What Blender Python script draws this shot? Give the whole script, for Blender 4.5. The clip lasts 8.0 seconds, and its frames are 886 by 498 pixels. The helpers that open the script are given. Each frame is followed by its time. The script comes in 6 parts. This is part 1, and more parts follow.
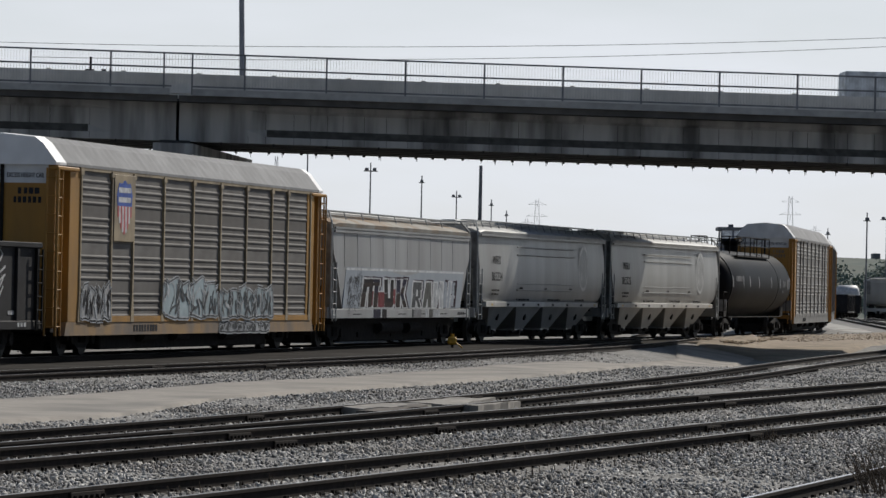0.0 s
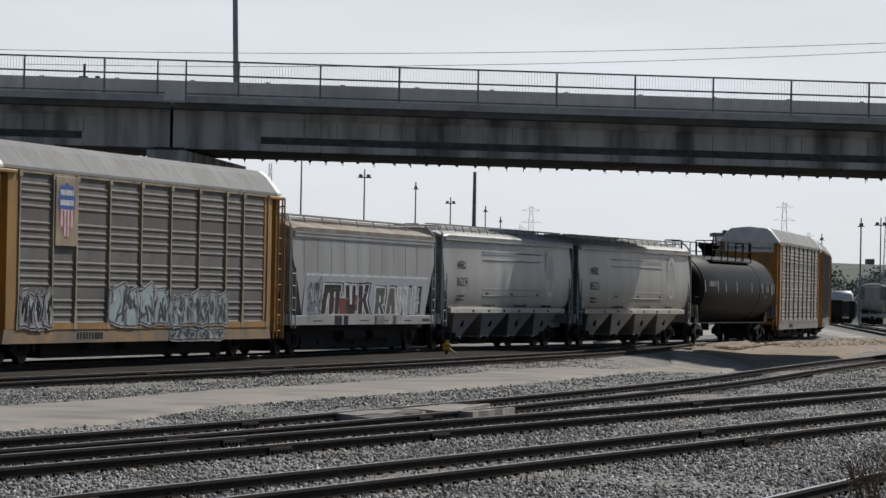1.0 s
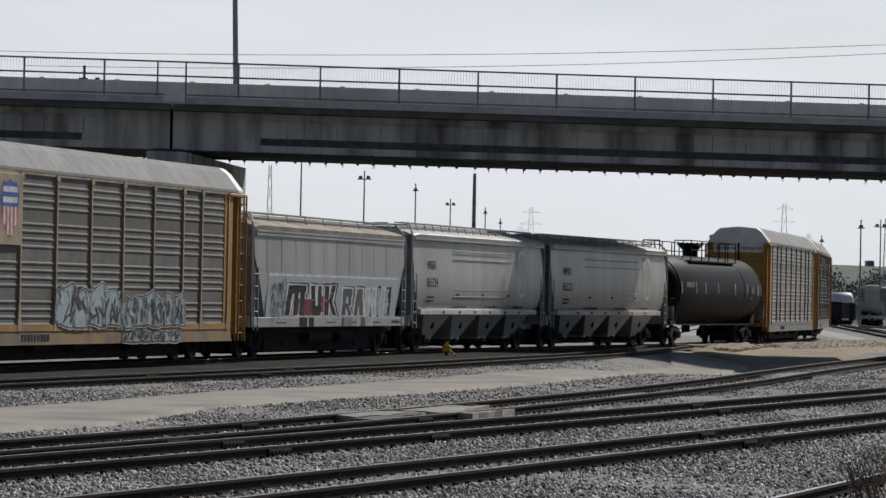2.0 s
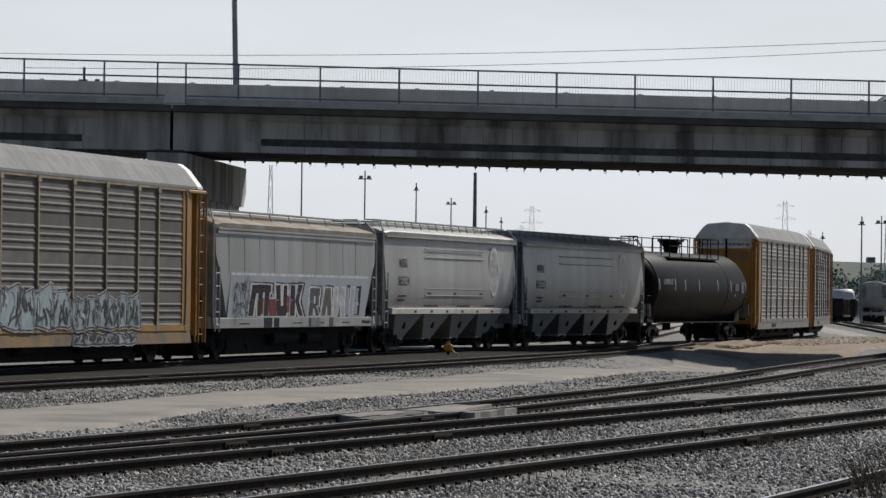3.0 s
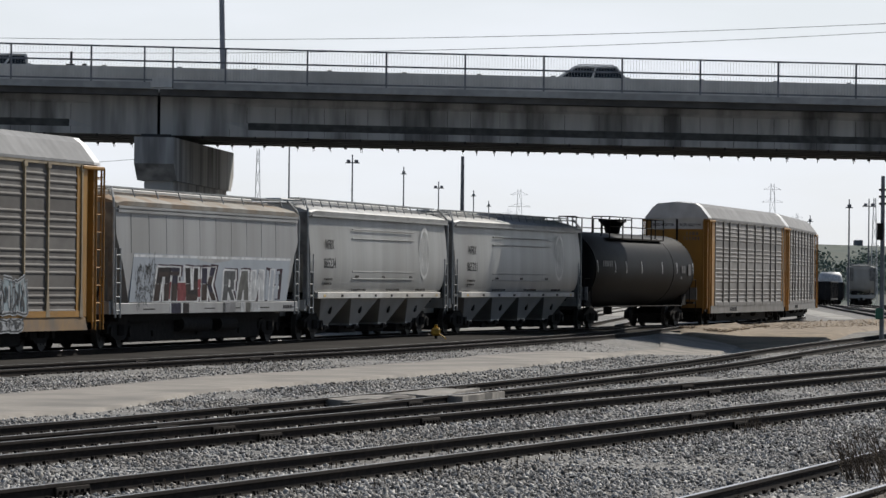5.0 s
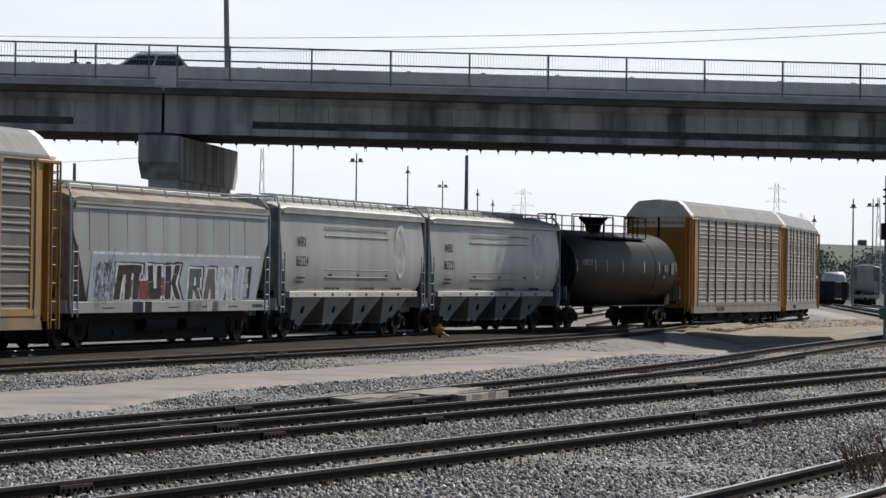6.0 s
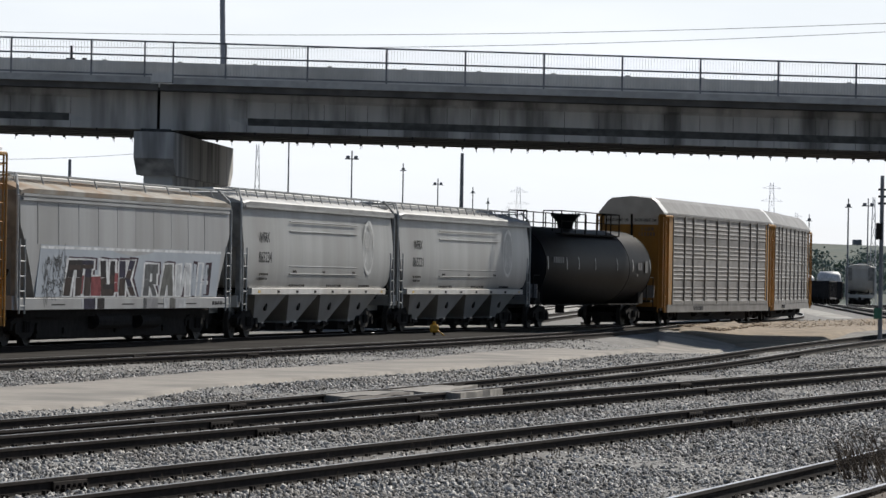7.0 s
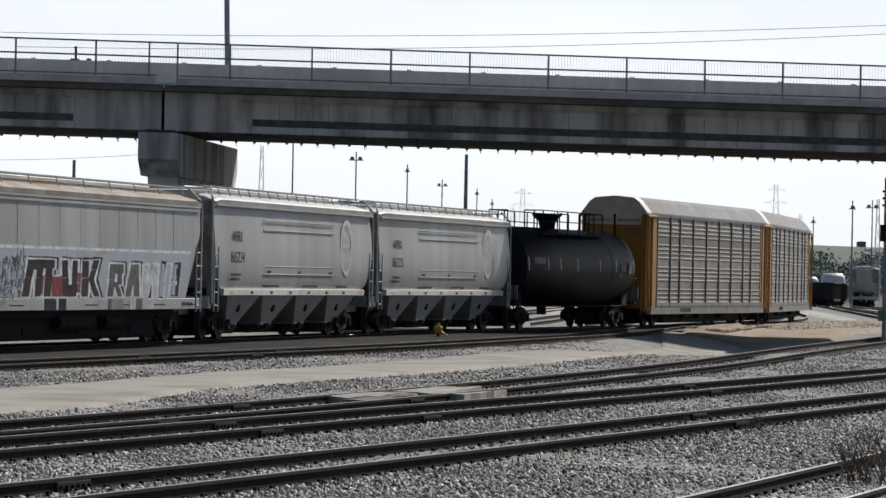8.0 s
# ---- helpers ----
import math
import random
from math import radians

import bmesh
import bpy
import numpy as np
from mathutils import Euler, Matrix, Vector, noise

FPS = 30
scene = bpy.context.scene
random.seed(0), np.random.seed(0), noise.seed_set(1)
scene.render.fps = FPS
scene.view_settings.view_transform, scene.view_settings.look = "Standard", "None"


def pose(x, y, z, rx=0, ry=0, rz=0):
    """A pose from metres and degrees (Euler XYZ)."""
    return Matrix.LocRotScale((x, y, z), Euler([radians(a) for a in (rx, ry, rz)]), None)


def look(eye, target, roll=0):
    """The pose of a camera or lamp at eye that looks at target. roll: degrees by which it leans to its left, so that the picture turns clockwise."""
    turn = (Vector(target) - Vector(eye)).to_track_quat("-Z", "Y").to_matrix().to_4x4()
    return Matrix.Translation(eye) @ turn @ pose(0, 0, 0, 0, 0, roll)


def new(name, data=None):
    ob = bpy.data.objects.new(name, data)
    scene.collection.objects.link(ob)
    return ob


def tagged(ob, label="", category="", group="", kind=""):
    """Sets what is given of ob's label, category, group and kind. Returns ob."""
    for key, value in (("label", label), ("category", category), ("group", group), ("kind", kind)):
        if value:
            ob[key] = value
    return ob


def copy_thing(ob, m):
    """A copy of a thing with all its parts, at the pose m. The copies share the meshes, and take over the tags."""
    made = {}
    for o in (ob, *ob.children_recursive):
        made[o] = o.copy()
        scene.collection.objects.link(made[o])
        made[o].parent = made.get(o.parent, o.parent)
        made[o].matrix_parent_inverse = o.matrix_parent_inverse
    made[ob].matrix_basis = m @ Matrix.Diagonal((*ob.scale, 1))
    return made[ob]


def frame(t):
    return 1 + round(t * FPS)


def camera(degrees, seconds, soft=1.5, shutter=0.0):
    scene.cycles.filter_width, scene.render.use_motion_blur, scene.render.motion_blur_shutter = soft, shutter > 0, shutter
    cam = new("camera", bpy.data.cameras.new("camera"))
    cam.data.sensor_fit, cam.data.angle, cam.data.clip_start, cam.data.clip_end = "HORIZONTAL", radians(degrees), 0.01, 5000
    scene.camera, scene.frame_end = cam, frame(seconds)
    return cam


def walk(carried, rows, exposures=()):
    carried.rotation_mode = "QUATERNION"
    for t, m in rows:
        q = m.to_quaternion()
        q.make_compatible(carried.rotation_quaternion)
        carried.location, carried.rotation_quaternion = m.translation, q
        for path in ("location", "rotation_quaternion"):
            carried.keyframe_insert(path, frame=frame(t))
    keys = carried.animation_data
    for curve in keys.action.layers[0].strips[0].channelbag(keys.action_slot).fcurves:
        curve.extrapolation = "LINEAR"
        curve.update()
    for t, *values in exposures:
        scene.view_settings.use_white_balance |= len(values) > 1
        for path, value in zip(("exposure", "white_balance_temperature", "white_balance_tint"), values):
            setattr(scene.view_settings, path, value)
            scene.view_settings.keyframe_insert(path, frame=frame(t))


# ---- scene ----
# Eye height over the rails under the train; the camera is held by hand at one spot and only turns.
EYE = 1.585
cam = camera(11.95, 8.0)
walk(cam, [
    (0.0, pose(0, 0, EYE, 90 + 0.6900, -1.2220, 0.1919)),
    (0.5, pose(0, 0, EYE, 90 + 0.7551, -1.3621, 0.2099)),
    (1.0, pose(0, 0, EYE, 90 + 0.7778, -1.1014, 0.1138)),
    (1.5, pose(0, 0, EYE, 90 + 0.7998, -1.1605, 0.1120)),
    (3.0, pose(0, 0, EYE, 90 + 0.7896, -0.7363, 0.1307)),
    (3.5, pose(0, 0, EYE, 90 + 0.7360, -0.4734, 0.0943)),
    (4.0, pose(0, 0, EYE, 90 + 0.6897, -0.3569, -0.0286)),
    (4.5, pose(0, 0, EYE, 90 + 0.5857, -0.5141, -0.0506)),
    (6.0, pose(0, 0, EYE, 90 + 0.5581, -0.7441, 0.0155)),
    (6.5, pose(0, 0, EYE, 90 + 0.5219, -0.9076, 0.0050)),
    (7.0, pose(0, 0, EYE, 90 + 0.5286, -1.0105, -0.0547)),
    (7.5, pose(0, 0, EYE, 90 + 0.4977, -1.0304, -0.0063)),
    (8.0, pose(0, 0, EYE, 90 + 0.5439, -1.1001, 0.0000)),
], exposures=((0.0, -0.05), (3.0, -0.07), (4.0, 0.02), (4.5, 0.06), (6.3, 0.26), (8.0, 0.29)))

# ---- world and sun ----
SUN_ELEVATION, SUN_TURN = radians(40), radians(33)   # turn: clockwise from straight ahead
world = bpy.data.worlds.new("sky")
scene.world = world
world.use_nodes = True
sky = world.node_tree.nodes.new("ShaderNodeTexSky")
sky.sky_type, sky.sun_disc = "NISHITA", False
sky.sun_elevation, sky.sun_rotation = SUN_ELEVATION, SUN_TURN
sky.air_density, sky.dust_density, sky.ozone_density = 1.0, 0.6, 2.0
nodes, links = world.node_tree.nodes, world.node_tree.links
back = nodes["Background"]
back.inputs["Strength"].default_value = 0.06
# thin bright summer haze that thickens towards the horizon, with faint cloud in it
place = nodes.new("ShaderNodeTexCoord")
split = nodes.new("ShaderNodeSeparateXYZ")
links.new(place.outputs["Generated"], split.inputs[0])
thick = nodes.new("ShaderNodeMapRange")
thick.inputs[1].default_value, thick.inputs[2].default_value, thick.inputs[3].default_value, thick.inputs[4].default_value = 0.055, 0.20, 0.98, 0.05
links.new(split.outputs[2], thick.inputs[0])
stretch = nodes.new("ShaderNodeMapping")
stretch.inputs["Scale"].default_value = (9, 9, 40)
links.new(place.outputs["Generated"], stretch.inputs[0])
cloud = nodes.new("ShaderNodeTexNoise")
cloud.inputs["Scale"].default_value, cloud.inputs["Detail"].default_value = 1.0, 5
links.new(stretch.outputs[0], cloud.inputs["Vector"])
amount = nodes.new("ShaderNodeMapRange")
amount.inputs[1].default_value, amount.inputs[2].default_value, amount.inputs[3].default_value, amount.inputs[4].default_value = 0.35, 0.62, 0.82, 1.0
links.new(cloud.outputs[0], amount.inputs[0])
both = nodes.new("ShaderNodeMath")
both.operation = "MULTIPLY"
links.new(thick.outputs[0], both.inputs[0])
links.new(amount.outputs[0], both.inputs[1])
veil = nodes.new("ShaderNodeMix")
veil.data_type = "RGBA"
# the haze glows towards the sun and is duller on the far side of the sky
glow = nodes.new("ShaderNodeMapRange")
glow.inputs[1].default_value, glow.inputs[2].default_value, glow.inputs[3].default_value, glow.inputs[4].default_value = -0.6, 0.8, 0.40, 1.0
links.new(split.outputs[1], glow.inputs[0])
haze = nodes.new("ShaderNodeMix")
haze.data_type = "RGBA"
haze.inputs[6].default_value, haze.inputs[7].default_value = (0, 0, 0, 1), (13.4, 14.0, 15.0, 1)
links.new(glow.outputs[0], haze.inputs[0])
links.new(haze.outputs[2], veil.inputs[7])
links.new(both.outputs[0], veil.inputs[0])
links.new(sky.outputs[0], veil.inputs[6])
links.new(veil.outputs[2], back.inputs["Color"])
sun = new("sun", bpy.data.lights.new("sun", "SUN"))
sun.data.energy, sun.data.angle, sun.data.color = 4.3, radians(1.0), (1.0, 0.95, 0.87)
way = Vector((math.sin(SUN_TURN) * math.cos(SUN_ELEVATION), math.cos(SUN_TURN) * math.cos(SUN_ELEVATION), math.sin(SUN_ELEVATION)))
sun.matrix_world = look(way * 100, (0, 0, 0))


# ---- materials ----
def material(name, color, dark=None, rough=0.7, metal=0.0, scale=3.0, stain=None, stain_scale=0.35, bump=0.2, stretch=(1, 1, 1), grain=0.5, amount=0.55, vary=0.0, spec=0.5):
    """A surface with grain, larger stains and fine relief; stretch pulls the stains out along an axis."""
    m = bpy.data.materials.new(name)
    m.use_nodes = True
    n, ln = m.node_tree.nodes, m.node_tree.links
    b = n["Principled BSDF"]
    b.inputs["Roughness"].default_value, b.inputs["Metallic"].default_value, b.inputs["Specular IOR Level"].default_value = rough, metal, spec
    co = n.new("ShaderNodeTexCoord")
    mp = n.new("ShaderNodeMapping")
    mp.inputs["Scale"].default_value = stretch
    ln.new(co.outputs["Object"], mp.inputs["Vector"])
    fine = n.new("ShaderNodeTexNoise")
    fine.inputs["Scale"].default_value, fine.inputs["Detail"].default_value = scale, 6
    ln.new(mp.outputs[0], fine.inputs["Vector"])
    wide = n.new("ShaderNodeTexNoise")
    wide.inputs["Scale"].default_value, wide.inputs["Detail"].default_value = stain_scale, 4
    ln.new(mp.outputs[0], wide.inputs["Vector"])
    dark = dark or tuple(c * 0.6 for c in color)
    mix = n.new("ShaderNodeMix")
    mix.data_type = "RGBA"
    mix.inputs[6].default_value, mix.inputs[7].default_value = (*color, 1), (*dark, 1)
    ramp = n.new("ShaderNodeMapRange")
    ramp.inputs[1].default_value, ramp.inputs[2].default_value = 0.5 - grain / 4, 0.5 + grain / 4
    ln.new(fine.outputs[0], ramp.inputs[0])
    ln.new(ramp.outputs[0], mix.inputs[0])
    mix2 = n.new("ShaderNodeMix")
    mix2.data_type = "RGBA"
    ramp2 = n.new("ShaderNodeMapRange")
    ramp2.inputs[1].default_value, ramp2.inputs[2].default_value, ramp2.inputs[4].default_value = 0.45, 0.68, amount
    ln.new(wide.outputs[0], ramp2.inputs[0])
    ln.new(ramp2.outputs[0], mix2.inputs[0])
    ln.new(mix.outputs[2], mix2.inputs[6])
    mix2.inputs[7].default_value = (*(stain or tuple(c * 0.45 for c in color)), 1)
    last = mix2.outputs[2]
    if vary:
        info = n.new("ShaderNodeObjectInfo")
        hsv = n.new("ShaderNodeHueSaturation")
        rr = n.new("ShaderNodeMapRange")
        rr.inputs[3].default_value, rr.inputs[4].default_value = 1 - vary, 1 + vary
        ln.new(info.outputs["Random"], rr.inputs[0])
        ln.new(rr.outputs[0], hsv.inputs["Value"])
        ln.new(last, hsv.inputs["Color"])
        last = hsv.outputs[0]
    ln.new(last, b.inputs["Base Color"])
    if bump:
        bp = n.new("ShaderNodeBump")
        bp.inputs["Strength"].default_value, bp.inputs["Distance"].default_value = bump, 0.02
        ln.new(fine.outputs[0], bp.inputs["Height"])
        ln.new(bp.outputs[0], b.inputs["Normal"])
    return m


CONCRETE = material("bridge concrete", (0.50, 0.49, 0.47), (0.38, 0.372, 0.36), 0.9, scale=1.6, stain=(0.075, 0.074, 0.072), stain_scale=0.8, stretch=(1, 1, 0.12), bump=0.1, amount=0.9, grain=0.8)
PALE_CONCRETE = material("pale concrete", (0.62, 0.612, 0.585), (0.53, 0.524, 0.50), 0.9, scale=3.0, stain=(0.30, 0.30, 0.285), bump=0.1, stretch=(1, 1, 0.4))
EDGE_CONCRETE = material("edge beam concrete", (0.42, 0.415, 0.40), (0.34, 0.336, 0.325), 0.9, scale=2.5, stain=(0.24, 0.24, 0.235), stain_scale=0.8, bump=0.1, amount=0.6)
STEEL_PAINT = material("railing paint", (0.22, 0.23, 0.25), rough=0.5, bump=0.05)
GROUND = material("yard gravel", (0.29, 0.278, 0.258), (0.09, 0.088, 0.084), 0.95, scale=5, stain=(0.12, 0.112, 0.10), stain_scale=0.4, bump=1.0, grain=0.9, amount=0.8)
ROAD = material("dusty service road", (0.305, 0.278, 0.243), (0.235, 0.213, 0.185), 0.95, scale=2.5, stain=(0.15, 0.14, 0.125), stain_scale=0.4, bump=0.5, grain=0.8, amount=0.8)
RAIL_RUST = material("rusty rail", (0.030, 0.024, 0.021), (0.018, 0.015, 0.013), rough=0.9, scale=8, spec=0.12)
RAIL_TOP = material("worn rail head", (0.34, 0.335, 0.33), rough=0.52, metal=0.8, bump=0.02, scale=6, amount=0.2)
RAIL_POLISHED = material("polished rail head", (0.60, 0.60, 0.62), rough=0.4, metal=0.9, bump=0.02, scale=6, amount=0.2)
TIE = material("old sleeper", (0.10, 0.085, 0.07), rough=0.95, scale=5, vary=0.3)
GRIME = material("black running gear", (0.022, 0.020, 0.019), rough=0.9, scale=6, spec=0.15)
DIRT = material("tan dirt", (0.33, 0.265, 0.19), (0.19, 0.15, 0.11), 0.95, scale=4, stain=(0.15, 0.118, 0.082), stain_scale=0.6, bump=1.0, grain=0.9, amount=0.85)
PALE_GRAVEL = material("pale yard gravel", (0.42, 0.40, 0.36), (0.26, 0.25, 0.225), 0.95, scale=2.0, stain=(0.16, 0.145, 0.12), stain_scale=0.15, bump=0.6, grain=0.8)
DARK_BED = material("near-black bed", (0.046, 0.042, 0.038), (0.022, 0.021, 0.020), 0.95, scale=14, stain=(0.07, 0.066, 0.06), stain_scale=0.4, bump=0.8, grain=0.8, spec=0.03)
SEAM = material("dark seams and soot", (0.06, 0.06, 0.06), rough=0.9)
BALUSTER = material("galvanised balusters", (0.5, 0.51, 0.52), rough=0.5, bump=0.0, amount=0.1)
WHITE_ROOF = material("galvanised roof", (0.30, 0.30, 0.30), (0.25, 0.25, 0.25), 0.85, 0.0, scale=2, stain=(0.19, 0.19, 0.19), spec=0.15)
RACK_PANEL = material("galvanised rack panel", (0.235, 0.225, 0.212), (0.13, 0.122, 0.115), 0.6, 0.1, scale=1.2, stain=(0.075, 0.068, 0.062), stain_scale=0.5, stretch=(0.5, 1, 1.2), amount=0.9)
HOPPER = material("light grey hopper paint", (0.33, 0.332, 0.322), (0.275, 0.277, 0.268), 0.40, scale=1.5, stain=(0.215, 0.208, 0.192), stain_scale=0.6, stretch=(1, 1, 0.12), amount=0.75, bump=0.06)
WHEEL = material("worn wheel steel", (0.03, 0.027, 0.024), rough=0.7, scale=6)
RACK_PANEL_DIRTY = material("grimy rack panel", (0.155, 0.146, 0.136), (0.105, 0.098, 0.09), 0.7, 0.0, scale=1.2, stain=(0.075, 0.066, 0.058), stain_scale=0.5, stretch=(0.5, 1, 1.2), amount=0.85, spec=0.25)
RACK_GREY = material("galvanised rack post", (0.20, 0.193, 0.18), (0.15, 0.143, 0.133), 0.6, 0.1, scale=2, stain=(0.11, 0.10, 0.085), stain_scale=0.8)
DEPOSIT = material("black dirt deposit", (0.10, 0.10, 0.095), (0.06, 0.06, 0.057), rough=0.95, scale=3)
STANCHION = material("grimy grey stanchion", (0.20, 0.20, 0.195), (0.12, 0.12, 0.115), 0.7, scale=2, stain=(0.05, 0.05, 0.05), stain_scale=1.0, amount=0.8)
RACK_SILL = material("rust-stained sill", (0.30, 0.18, 0.065), (0.21, 0.145, 0.09), 0.75, scale=1.2, stain=(0.13, 0.105, 0.085), stain_scale=0.7, amount=0.95)
RACK_POST = material("faded tan post paint", (0.33, 0.265, 0.17), (0.26, 0.205, 0.13), 0.7, scale=2, stain=(0.13, 0.105, 0.075), stain_scale=0.8, amount=0.8)
RACK_YELLOW = material("rack yellow paint", (0.37, 0.185, 0.026), (0.30, 0.148, 0.022), 0.6, scale=2, stain=(0.13, 0.08, 0.03), stain_scale=0.7, stretch=(1, 1, 0.4))
ROOF_CAP = material("white roof cap paint", (0.80, 0.80, 0.80), (0.74, 0.74, 0.74), 0.5, scale=2, stain=(0.6, 0.6, 0.6))
GABLE = material("pale gable paint", (0.66, 0.67, 0.68), (0.57, 0.58, 0.59), 0.55, scale=2, stain=(0.33, 0.33, 0.33))
HOPPER_WHITE = material("off-white hopper paint", (0.30, 0.302, 0.302), (0.25, 0.252, 0.252), 0.45, scale=1.3, stain=(0.20, 0.197, 0.187), stain_scale=0.6, stretch=(1, 1, 0.15), amount=0.7, bump=0.06)
ROOF_SHEET = material("weathered roof sheet", (0.44, 0.44, 0.425), (0.36, 0.36, 0.35), 0.55, scale=1.5, stain=(0.22, 0.215, 0.205), stain_scale=0.5, amount=0.8)
ROOF_RUSTY = material("rust-streaked roof sheet", (0.34, 0.32, 0.285), (0.24, 0.215, 0.18), 0.8, scale=1.2, stain=(0.24, 0.15, 0.08), stain_scale=0.7, stretch=(0.7, 1, 1), amount=0.9, spec=0.2)
GALV = material("galvanised walkway", (0.34, 0.35, 0.35), (0.26, 0.27, 0.27), 0.55, 0.4, scale=4)
SILL = material("sill paint", (0.56, 0.55, 0.52), (0.46, 0.45, 0.43), 0.6, scale=2, stain=(0.36, 0.32, 0.27), amount=0.7)
GONDOLA = material("dark gondola steel", (0.022, 0.023, 0.026), (0.015, 0.015, 0.017), 0.75, scale=2, stain=(0.04, 0.036, 0.033), spec=0.15)
INK = material("black lettering", (0.035, 0.035, 0.04), rough=0.6, bump=0, spec=0.1)
PAINT_WHITE = material("white paint", (0.60, 0.61, 0.62), rough=0.5, scale=5, bump=0, amount=0.2)
EMBLEM_BLUE = material("emblem blue", (0.03, 0.09, 0.40), rough=0.5, scale=5, bump=0, amount=0.2)
EMBLEM_RED = material("emblem red", (0.50, 0.08, 0.08), rough=0.5, scale=5, bump=0, amount=0.2)
MARK_WHITE = material("reflective mark", (0.60, 0.60, 0.60), rough=0.4, bump=0, amount=0.3)
MARK_DIM = material("dull grey mark", (0.22, 0.22, 0.23), rough=0.6, bump=0)
PLACARD_GREY = material("faded placard", (0.12, 0.12, 0.125), rough=0.6, bump=0)
MARK_YELLOW = material("yellow reflector", (0.60, 0.40, 0.08), rough=0.4, bump=0)
SPRAY_WHITE = material("white spray", (0.36, 0.36, 0.36), (0.20, 0.20, 0.20), 0.8, scale=3, bump=0, grain=1.0)
SPRAY_BLUE = material("pale blue spray", (0.34, 0.42, 0.45), (0.22, 0.27, 0.29), 0.8, scale=2.5, bump=0, grain=1.0)
SPRAY_BLACK = material("black spray", (0.02, 0.018, 0.021), rough=0.85, scale=4, bump=0, spec=0.1)
SPRAY_PURPLE = material("dark purple spray", (0.05, 0.028, 0.042), rough=0.85, scale=4, bump=0, spec=0.1)
EMBLEM_PALE = material("pale emblem paint", (0.60, 0.60, 0.58), rough=0.36, scale=3, bump=0, amount=0.4)
# darker copy of the bridge concrete: shade under the deck put into the colour
SOFFIT = material("shade-darkened concrete", (0.13, 0.128, 0.125), (0.09, 0.088, 0.086), 0.95, scale=1.5, stain=(0.05, 0.05, 0.05), stain_scale=0.5)
SPRAY_NAVY = material("dark navy spray", (0.022, 0.022, 0.045), rough=0.85, scale=4, bump=0, spec=0.1)
SPRAY_BROWN = material("dull brown spray", (0.042, 0.030, 0.028), rough=0.85, scale=4, bump=0, spec=0.1)
SPRAY_GREY = material("dark grey spray", (0.10, 0.105, 0.11), rough=0.8, scale=4, bump=0, spec=0.1)
SPRAY_RED = material("red spray", (0.20, 0.05, 0.055), rough=0.7, scale=4, bump=0, spec=0.1)
SPRAY_OLIVE = material("olive spray", (0.13, 0.132, 0.125), rough=0.8, scale=4, bump=0, spec=0.1)
SPRAY_PALE = material("pale grey spray", (0.46, 0.48, 0.50), rough=0.8, scale=4, bump=0)
PATCH = material("rolled blue-grey paint", (0.29, 0.322, 0.36), (0.255, 0.285, 0.32), 0.55, scale=1.5, stain=(0.24, 0.265, 0.305), bump=0.02)
TANK = material("black tank paint", (0.007, 0.008, 0.011), rough=0.5, scale=2, stain=(0.016, 0.015, 0.014), stretch=(1, 1, 0.4), bump=0.03, spec=0.045)


SLAB = material("worn asphalt slab", (0.31, 0.285, 0.25), (0.21, 0.195, 0.17), 0.9, scale=4, stain=(0.13, 0.122, 0.11), stain_scale=1.3, bump=0.8, amount=0.8, grain=0.8)
POLE = material("pole steel", (0.19, 0.20, 0.22), rough=0.7, scale=4)
DECK_POLE = material("galvanised lamp pole", (0.30, 0.31, 0.34), (0.25, 0.26, 0.29), rough=0.6, scale=3)
# pylon steel lightened in its base colour to stand for distance haze
PYLON = material("haze-pale pylon steel", (0.60, 0.61, 0.63), rough=0.6)
TOWER_BLUE = material("blue-grey cladding", (0.10, 0.12, 0.17), (0.08, 0.095, 0.14), 0.6, scale=1.5, bump=0.05)
TOWER_GLASS = material("sky-reflecting cab glass", (0.45, 0.50, 0.58), rough=0.1, metal=1.0, bump=0, scale=2, amount=0.2)
GREEN_PAINT = material("dark green paint", (0.03, 0.13, 0.08), rough=0.6)
SAFETY_YELLOW = material("safety yellow paint", (0.62, 0.34, 0.02), rough=0.5, scale=6)
# bank and leaf greens are lightened and blued, distance haze put into the colour
GRASS_BANK = material("bank grass", (0.095, 0.115, 0.095), (0.075, 0.095, 0.08), 0.95, scale=0.5, stain=(0.10, 0.095, 0.065), stain_scale=0.06, bump=0.5)
LEAF = material("shrub leaves", (0.15, 0.20, 0.17), (0.12, 0.17, 0.145), 0.8, scale=1.0, bump=0)
DRY_STEM = material("dry weed stems", (0.12, 0.088, 0.06), (0.08, 0.06, 0.042), 0.9, scale=20, bump=0)
SOIL = material("brown soil", (0.13, 0.095, 0.065), (0.08, 0.06, 0.042), 0.95, scale=6, stain=(0.06, 0.045, 0.035), bump=1.0)
GLASS_DARK = material("tinted car glass", (0.015, 0.018, 0.02), rough=0.08, bump=0, scale=2)
CAR_SILVER = material("silver car paint", (0.58, 0.59, 0.60), rough=0.35, bump=0, amount=0.1, scale=2)
TRUCK_GREY = material("truck box paint", (0.72, 0.75, 0.78), rough=0.5, bump=0, amount=0.2, scale=2)


